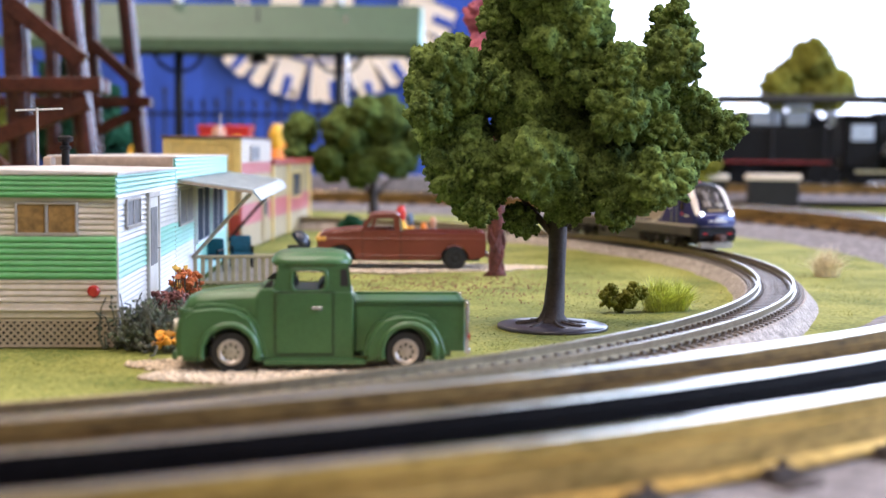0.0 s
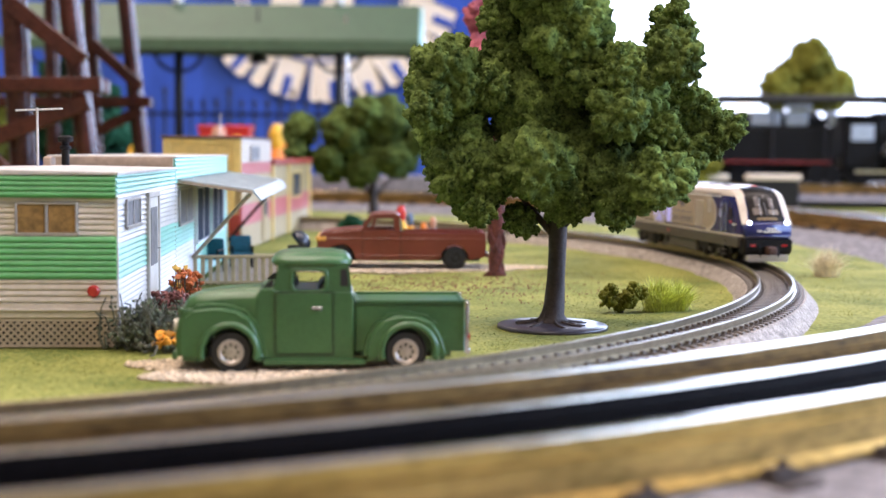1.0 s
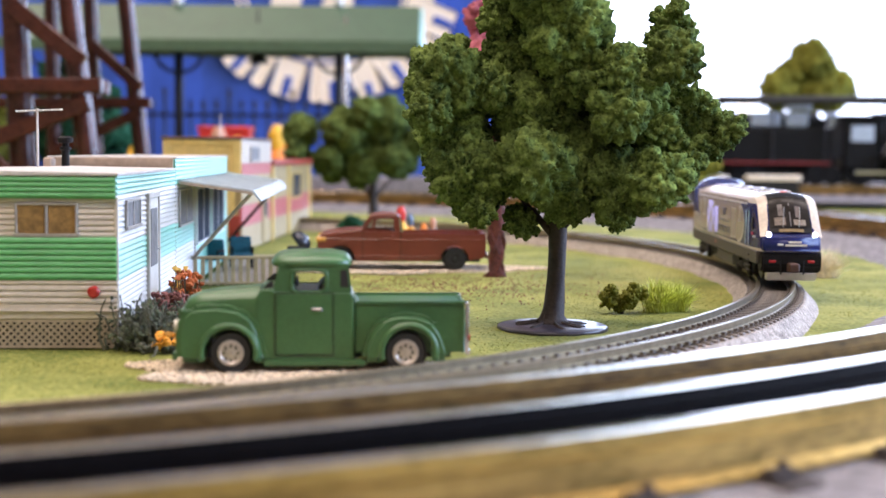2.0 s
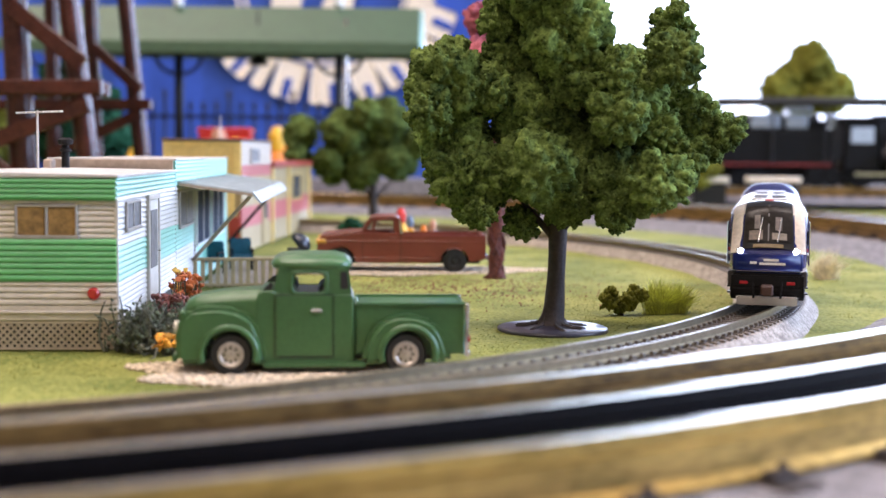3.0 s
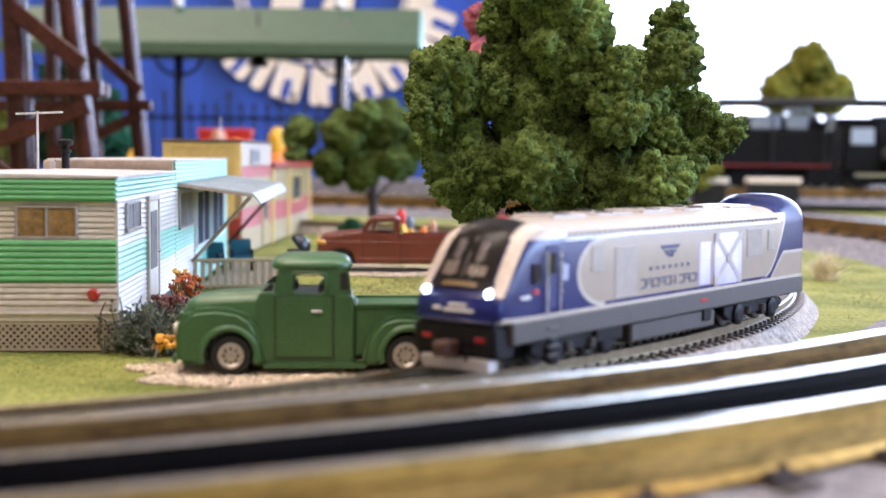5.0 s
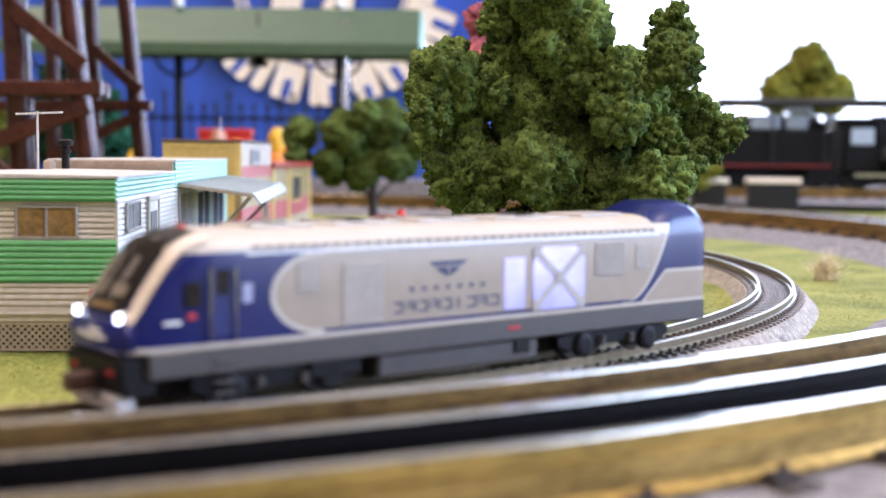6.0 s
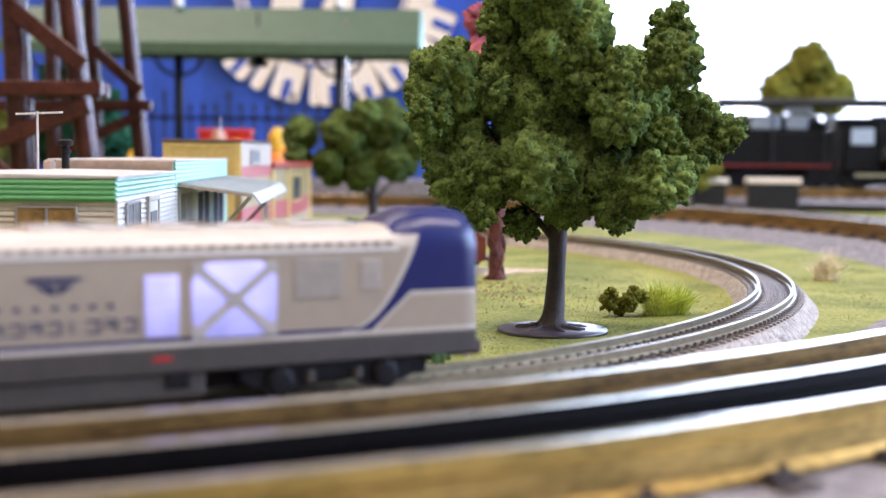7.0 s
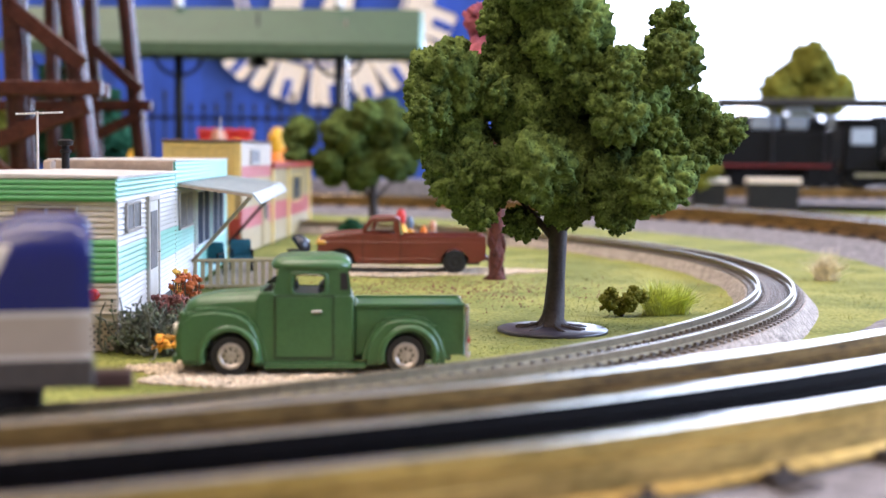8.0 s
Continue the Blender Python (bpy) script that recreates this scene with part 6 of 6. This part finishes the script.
def iron_fence():
    f = thing("iron_fence", 0, 0, label="black wrought iron fence along the platform", category="fence")
    part("top_rail", box(-390, -90, 1234, 1237, 76, 79), IRON, f)
    part("bottom_rail", box(-390, -90, 1234, 1237, 30, 33), IRON, f)
    for i in range(26):
        x = -388 + 12.2 * i
        part("bar", lathe([(1.3, 0), (1.3, 84 if i % 5 else 96), (2.4, 88 if i % 5 else 99), (0.3, 93 if i % 5 else 104)], 8, at=(x, 1235.5, 0)), IRON, f)


def banner():
    b = thing("wall_banner", 0, 0, label="blue cloth banner with a round cream emblem", category="banner")
    rows = []
    for x in np.linspace(-760, 62, 42):
        w = 3.0 * math.sin(x / 26.0) + 2.0 * math.sin(x / 11.0 + 1)
        rows.append([(x, 1500 + w, -1), (x, 1500 + w, 330), (x, 1503 + w, 330), (x, 1503 + w, -1)])
    part("cloth", loft(rows), FABRIC_BLUE, b, "deep blue hanging cloth", smooth=False)
    part("pole", rod((-770, 1502, 332), (72, 1502, 332), 4.0, n=12), CHROME, b)
    for x in (-768, 70):
        part("stand", rod((x, 1502, -1), (x, 1502, 332), 3.5, n=12), CHROME, b)
    cx, cz = -138.0, 240.0
    # lower ring of cream blocks, each slanted to the circle
    for k, (a, w) in enumerate(((-158, 15), (-145, 26), (-132.5, 30), (-120.5, 14), (-107.5, 33), (-94, 12), (-86, 30), (-70, 31), (-54.5, 33), (-38, 33), (-22, 34))):
        t = radians(a)
        bm = box(-w / 2, w / 2, -0.8, 0.8, -22, 22, 3)
        bm.transform(Matrix.Translation((cx + 121 * math.cos(t) * 1.12, 1492.5, cz + 118 * math.sin(t))) @ Matrix.Rotation(-(t + math.pi / 2), 4, "Y"))
        if k not in (3, 5):
            slit = box(-w * 0.14, w * 0.14, -1.6, 1.6, -22, -6 if k % 2 else 2, 1)
            slit.transform(Matrix.Translation((cx + 121 * math.cos(t) * 1.12, 1492.0, cz + 118 * math.sin(t))) @ Matrix.Rotation(-(t + math.pi / 2), 4, "Y"))
            part("print_gap", slit, FABRIC_BLUE, b)
        part("print_block", bm, BANNER_CREAM, b, "cream printed block")
    for r in (84, 92):
        pr = [[(cx + (r + d) * math.cos(a) * 1.12, y, cz + (r + d) * math.sin(a)) for d, y in ((-1.5, 1492), (1.5, 1492), (1.5, 1493.5), (-1.5, 1493.5))] for a in np.linspace(0, 2 * math.pi, 64)]
        part("print_line", loft(pr), BANNER_CREAM, b)
    for x0, x1, x2, x3, z0, z1 in ((-206, -176, -190, -150, 176, 262), (-150, -110, -120, -96, 190, 262), (-56, -26, -30, 0, 176, 262)):
        part("print_block", prism([(x0, z0), (x1, z0), (x3, z1), (x2, z1)], 1491.8, 1493.4, 1.0), BANNER_CREAM, b, "cream printed block")


def platform_toys():
    redbox = thing("toy_crate", -170, 1010, 0, 0, "bright red toy crate on the platform", "crate")
    part("body", box(-20, 20, -8, 8, 0, 59, 1), REDP, redbox)
    part("lid", box(-21, 21, -9, 9, 59, 62.5, 0.8), REDP, redbox)
    for x, y, m, hd, h in ((-172, 990, SKIN, SKIN, 64.0), (-129, 1000, ORG, YEL, 66.0), (-125, 1030, ORG, ORG, 60.0), (-241, 1000, YEL, YEL, 62.0), (-158, 985, YEL, YEL, 56.0)):
        figurine(x, y, m, hd, h, "large painted toy figurine on the far platform")


def steam_engine():
    s = thing("steam_locomotive", 0, 0, label="black model steam locomotive with tender", category="locomotive")
    BK = mat("satin_black_paint", (0.005, 0.005, 0.006), 0.55, 0.0, 0.2, 60, spec=0.15)
    zr = 18.6
    y = 1148

    def yy(x):
        return 1150 - 0.05 * (x - 250)
    part("tender_body", box(216, 338, yy(277) - 22, yy(277) + 22, zr + 16, zr + 50, 2), BK, s, "black tender body")
    part("tender_coping", box(226, 334, yy(277) - 19, yy(277) + 19, zr + 50, zr + 58, 2), BK, s)
    part("red_stripe", box(217, 337, yy(277) - 22.6, yy(277) - 22, zr + 18.4, zr + 20.0), mat("dull_red_line", (0.20, 0.02, 0.02), 0.5), s, "thin red stripe")
    part("coal_load", box(240, 330, yy(277) - 16, yy(277) + 16, zr + 56, zr + 63, 4), mat("coal", (0.02, 0.02, 0.022), 0.5, 0, 0.4, 60, 1.0), s, "heap of black coal")
    # The tender's bluish sheen is put into the colour of these added blocks.
    sheen = mat("blue_grey_sheen", (0.34, 0.40, 0.50), 0.22, 0.3)
    for x0, x1 in ((266, 293), (297, 317), (334, 341)):
        part("hatch", box(x0, x1, yy(277) - 20, yy(277) - 10, zr + 50.5, zr + 63, 1.5), sheen, s, "blue-grey block in place of a sheen")
    part("hatch", box(298, 320, yy(277) - 19, yy(277) - 9, zr + 65, zr + 74, 1.5), sheen, s, "blue-grey block in place of a sheen")
    part("handrail", rod((236, yy(240) - 24, zr + 73), (470, yy(470) - 24, zr + 74), 4.0, n=8), IRON, s)
    for x in (240, 285, 330, 380, 430):
        part("stanchion", rod((x, yy(x) - 23.5, zr + 20), (x, yy(x) - 23.5, zr + 73.5), 0.9, n=6), IRON, s)
    part("cab", box(346, 378, yy(362) - 23, yy(362) + 23, zr + 14, zr + 58, 2), BK, s, "black cab")
    part("cab_roof", box(342, 384, yy(362) - 25, yy(362) + 25, zr + 57.6, zr + 61, 1), BK, s)
    for sy in (-23.4, 23.4):
        part("cab_window", box(352, 372, yy(362) + sy - 0.4, yy(362) + sy + 0.4, zr + 38, zr + 52, 0.5), mat("pale_blue_glass", (0.35, 0.42, 0.52), 0.2), s, "pale blue cab window")
    part("pipe", tube([(380, yy(380) - 24, zr + 30), (395, yy(395) - 25, zr + 52), (420, yy(420) - 24, zr + 60), (470, yy(470) - 22, zr + 60)], 1.8), CHROME, s, "bright boiler pipe", smooth=True)
    part("pipe", tube([(378, yy(380) - 25, zr + 26), (400, yy(400) - 27, zr + 36), (450, yy(450) - 26, zr + 38), (510, yy(510) - 24, zr + 34)], 1.5), CHROME, s, smooth=True)
    part("boiler", rod((378, yy(378), zr + 44), (520, yy(520), zr + 44), 20, 18, 28), BK, s, "black round boiler", smooth=False)
    for x in (405, 440, 480):
        part("dome", lathe([(8, zr + 58), (8, zr + 70), (5, zr + 75), (2, zr + 76)], 18, at=(x, yy(x), 0)), BK, s, smooth=True)
    part("running_board", box(376, 520, yy(450) - 27, yy(450) + 27, zr + 24, zr + 27, 0.5), BK, s)
    for x in (258, 272, 324, 338):
        part("tender_wheel", lathe([(8.5, -2), (8.5, 2), (5, 2.4), (2, 2.4)], 24, axis="y", at=(x, yy(x) - 17, zr + 8.6)), BK, s, smooth=False)
        part("tender_wheel", lathe([(8.5, -2), (8.5, 2), (5, 2.4), (2, 2.4)], 24, axis="y", at=(x, yy(x) + 17, zr + 8.6)), BK, s, smooth=False)
    part("tender_frame", box(222, 344, yy(277) - 14, yy(277) + 14, zr + 8, zr + 16.2, 1), BK, s)
    part("ash_pan", box(344, 480, yy(410) - 11, yy(410) + 11, zr + 3, zr + 26, 1), BK, s)
    rim = mat("pale_wheel_rim", (0.45, 0.41, 0.38), 0.35, 0.6)
    for x in (362, 405, 448):
        for sy in (-17, 17):
            w = part("driver_wheel", lathe([(17, -2), (17, 2), (13, 2.4), (3, 2.4)], 32, axis="y", at=(x, yy(x) + sy, zr + 17)), BK, s)
            part("wheel_rim", lathe([(17.4, -1.9), (17.6, -2.3), (15.4, -2.8), (15.2, -2.2)], 32, axis="y", at=(x, yy(x) + sy, zr + 17)), rim, w, "pale wheel rim")
    part("side_rod", box(356, 456, yy(405) - 22, yy(405) - 20.5, zr + 10, zr + 13, 0.4), CHROME, s)


def right_side_bits():
    e = part("embankment", prism([(1205, -1), (1220, 19), (1285, 19), (1305, -1)], 60, 860, 0.5, axis="x"), BALLAST)
    tagged(e, "grey ballast embankment behind the straight track", "embankment", kind="structure")
    for x0, x1, y0, h in ((254, 300, 1088, 17.5), (208, 240, 1092, 17.0)):
        c = thing("trackside_bench", (x0 + x1) / 2, y0, 3.4, 0, "low cream coloured trackside bench block", "bench", group="trackside benches")
        w = (x1 - x0) / 2
        part("seat", box(-w, w, -5, 5, h + 2.0, h + 6.5, 0.8), BANNER_CREAM, c)
        part("support", box(-w + 2, w - 2, -4, 4, -4.0, h + 2.2, 0.3), IRON, c)
    l = thing("street_lamp", 301, 1300, 0, 0, "small street lamp with a white globe", "street lamp")
    part("pole", rod((0, 0, -1), (0, 0, 84), 1.6, 1.0, 10), IRON, l)
    part("globe", lathe([(2, 83), (6.5, 87), (8.5, 93), (6.5, 99), (2, 103)], 20), glow("globe_glass", (1.0, 0.93, 0.8), 2.5), l, "white glowing globe", smooth=True)


trestle()
station()
iron_fence()
banner()
platform_toys()
steam_engine()
right_side_bits()


def motions():
    """The locomotive runs round the narrow track; way is millimetres along it."""
    table = [(0.0, -113.0), (1.5, -20.0), (3.0, 74.5), (3.5, 106.5), (4.5, 168.0), (6.0, 259.5), (6.5, 291.5), (7.0, 322.5), (8.0, 382.8)]

    def way(t):
        ts, ss = zip(*table)
        i = max(k for k in range(len(ts) - 1) if ts[k] <= t)
        # cubic through the neighbours
        def slope(k):
            a, c = max(k - 1, 0), min(k + 1, len(ts) - 1)
            return (ss[c] - ss[a]) / (ts[c] - ts[a])
        h = ts[i + 1] - ts[i]
        u = (t - ts[i]) / h
        return ((2 * u ** 3 - 3 * u * u + 1) * ss[i] + (u ** 3 - 2 * u * u + u) * h * slope(i)
                + (3 * u * u - 2 * u ** 3) * ss[i + 1] + (u ** 3 - u * u) * h * slope(i + 1))

    rows, da = [], math.asin(37.2 / NR)
    times = [0.2 * k for k in range(41)]
    for t in times:
        a = -way(t) / NR
        f = Vector((NC[0] + NR * math.cos(a - da), NC[1] + NR * math.sin(a - da)))
        r = Vector((NC[0] + NR * math.cos(a + da), NC[1] + NR * math.sin(a + da)))
        o, d = (f + r) / 2, f - r
        rows.append((t, pose(o.x * MM, o.y * MM, RAIL_TOP * MM, 0, 0, math.degrees(math.atan2(d.y, d.x)))))
    walk(LOCO, rows)
    fine = [0.0 + k / 15 for k in range(121)]
    for wheel, x, z in WHEELS:
        walk(wheel, [(t, pose(x, 0, z, 0, math.degrees((way(min(t, 7.999)) + 115.0) / 2.85), 0)) for t in fine])


motions()
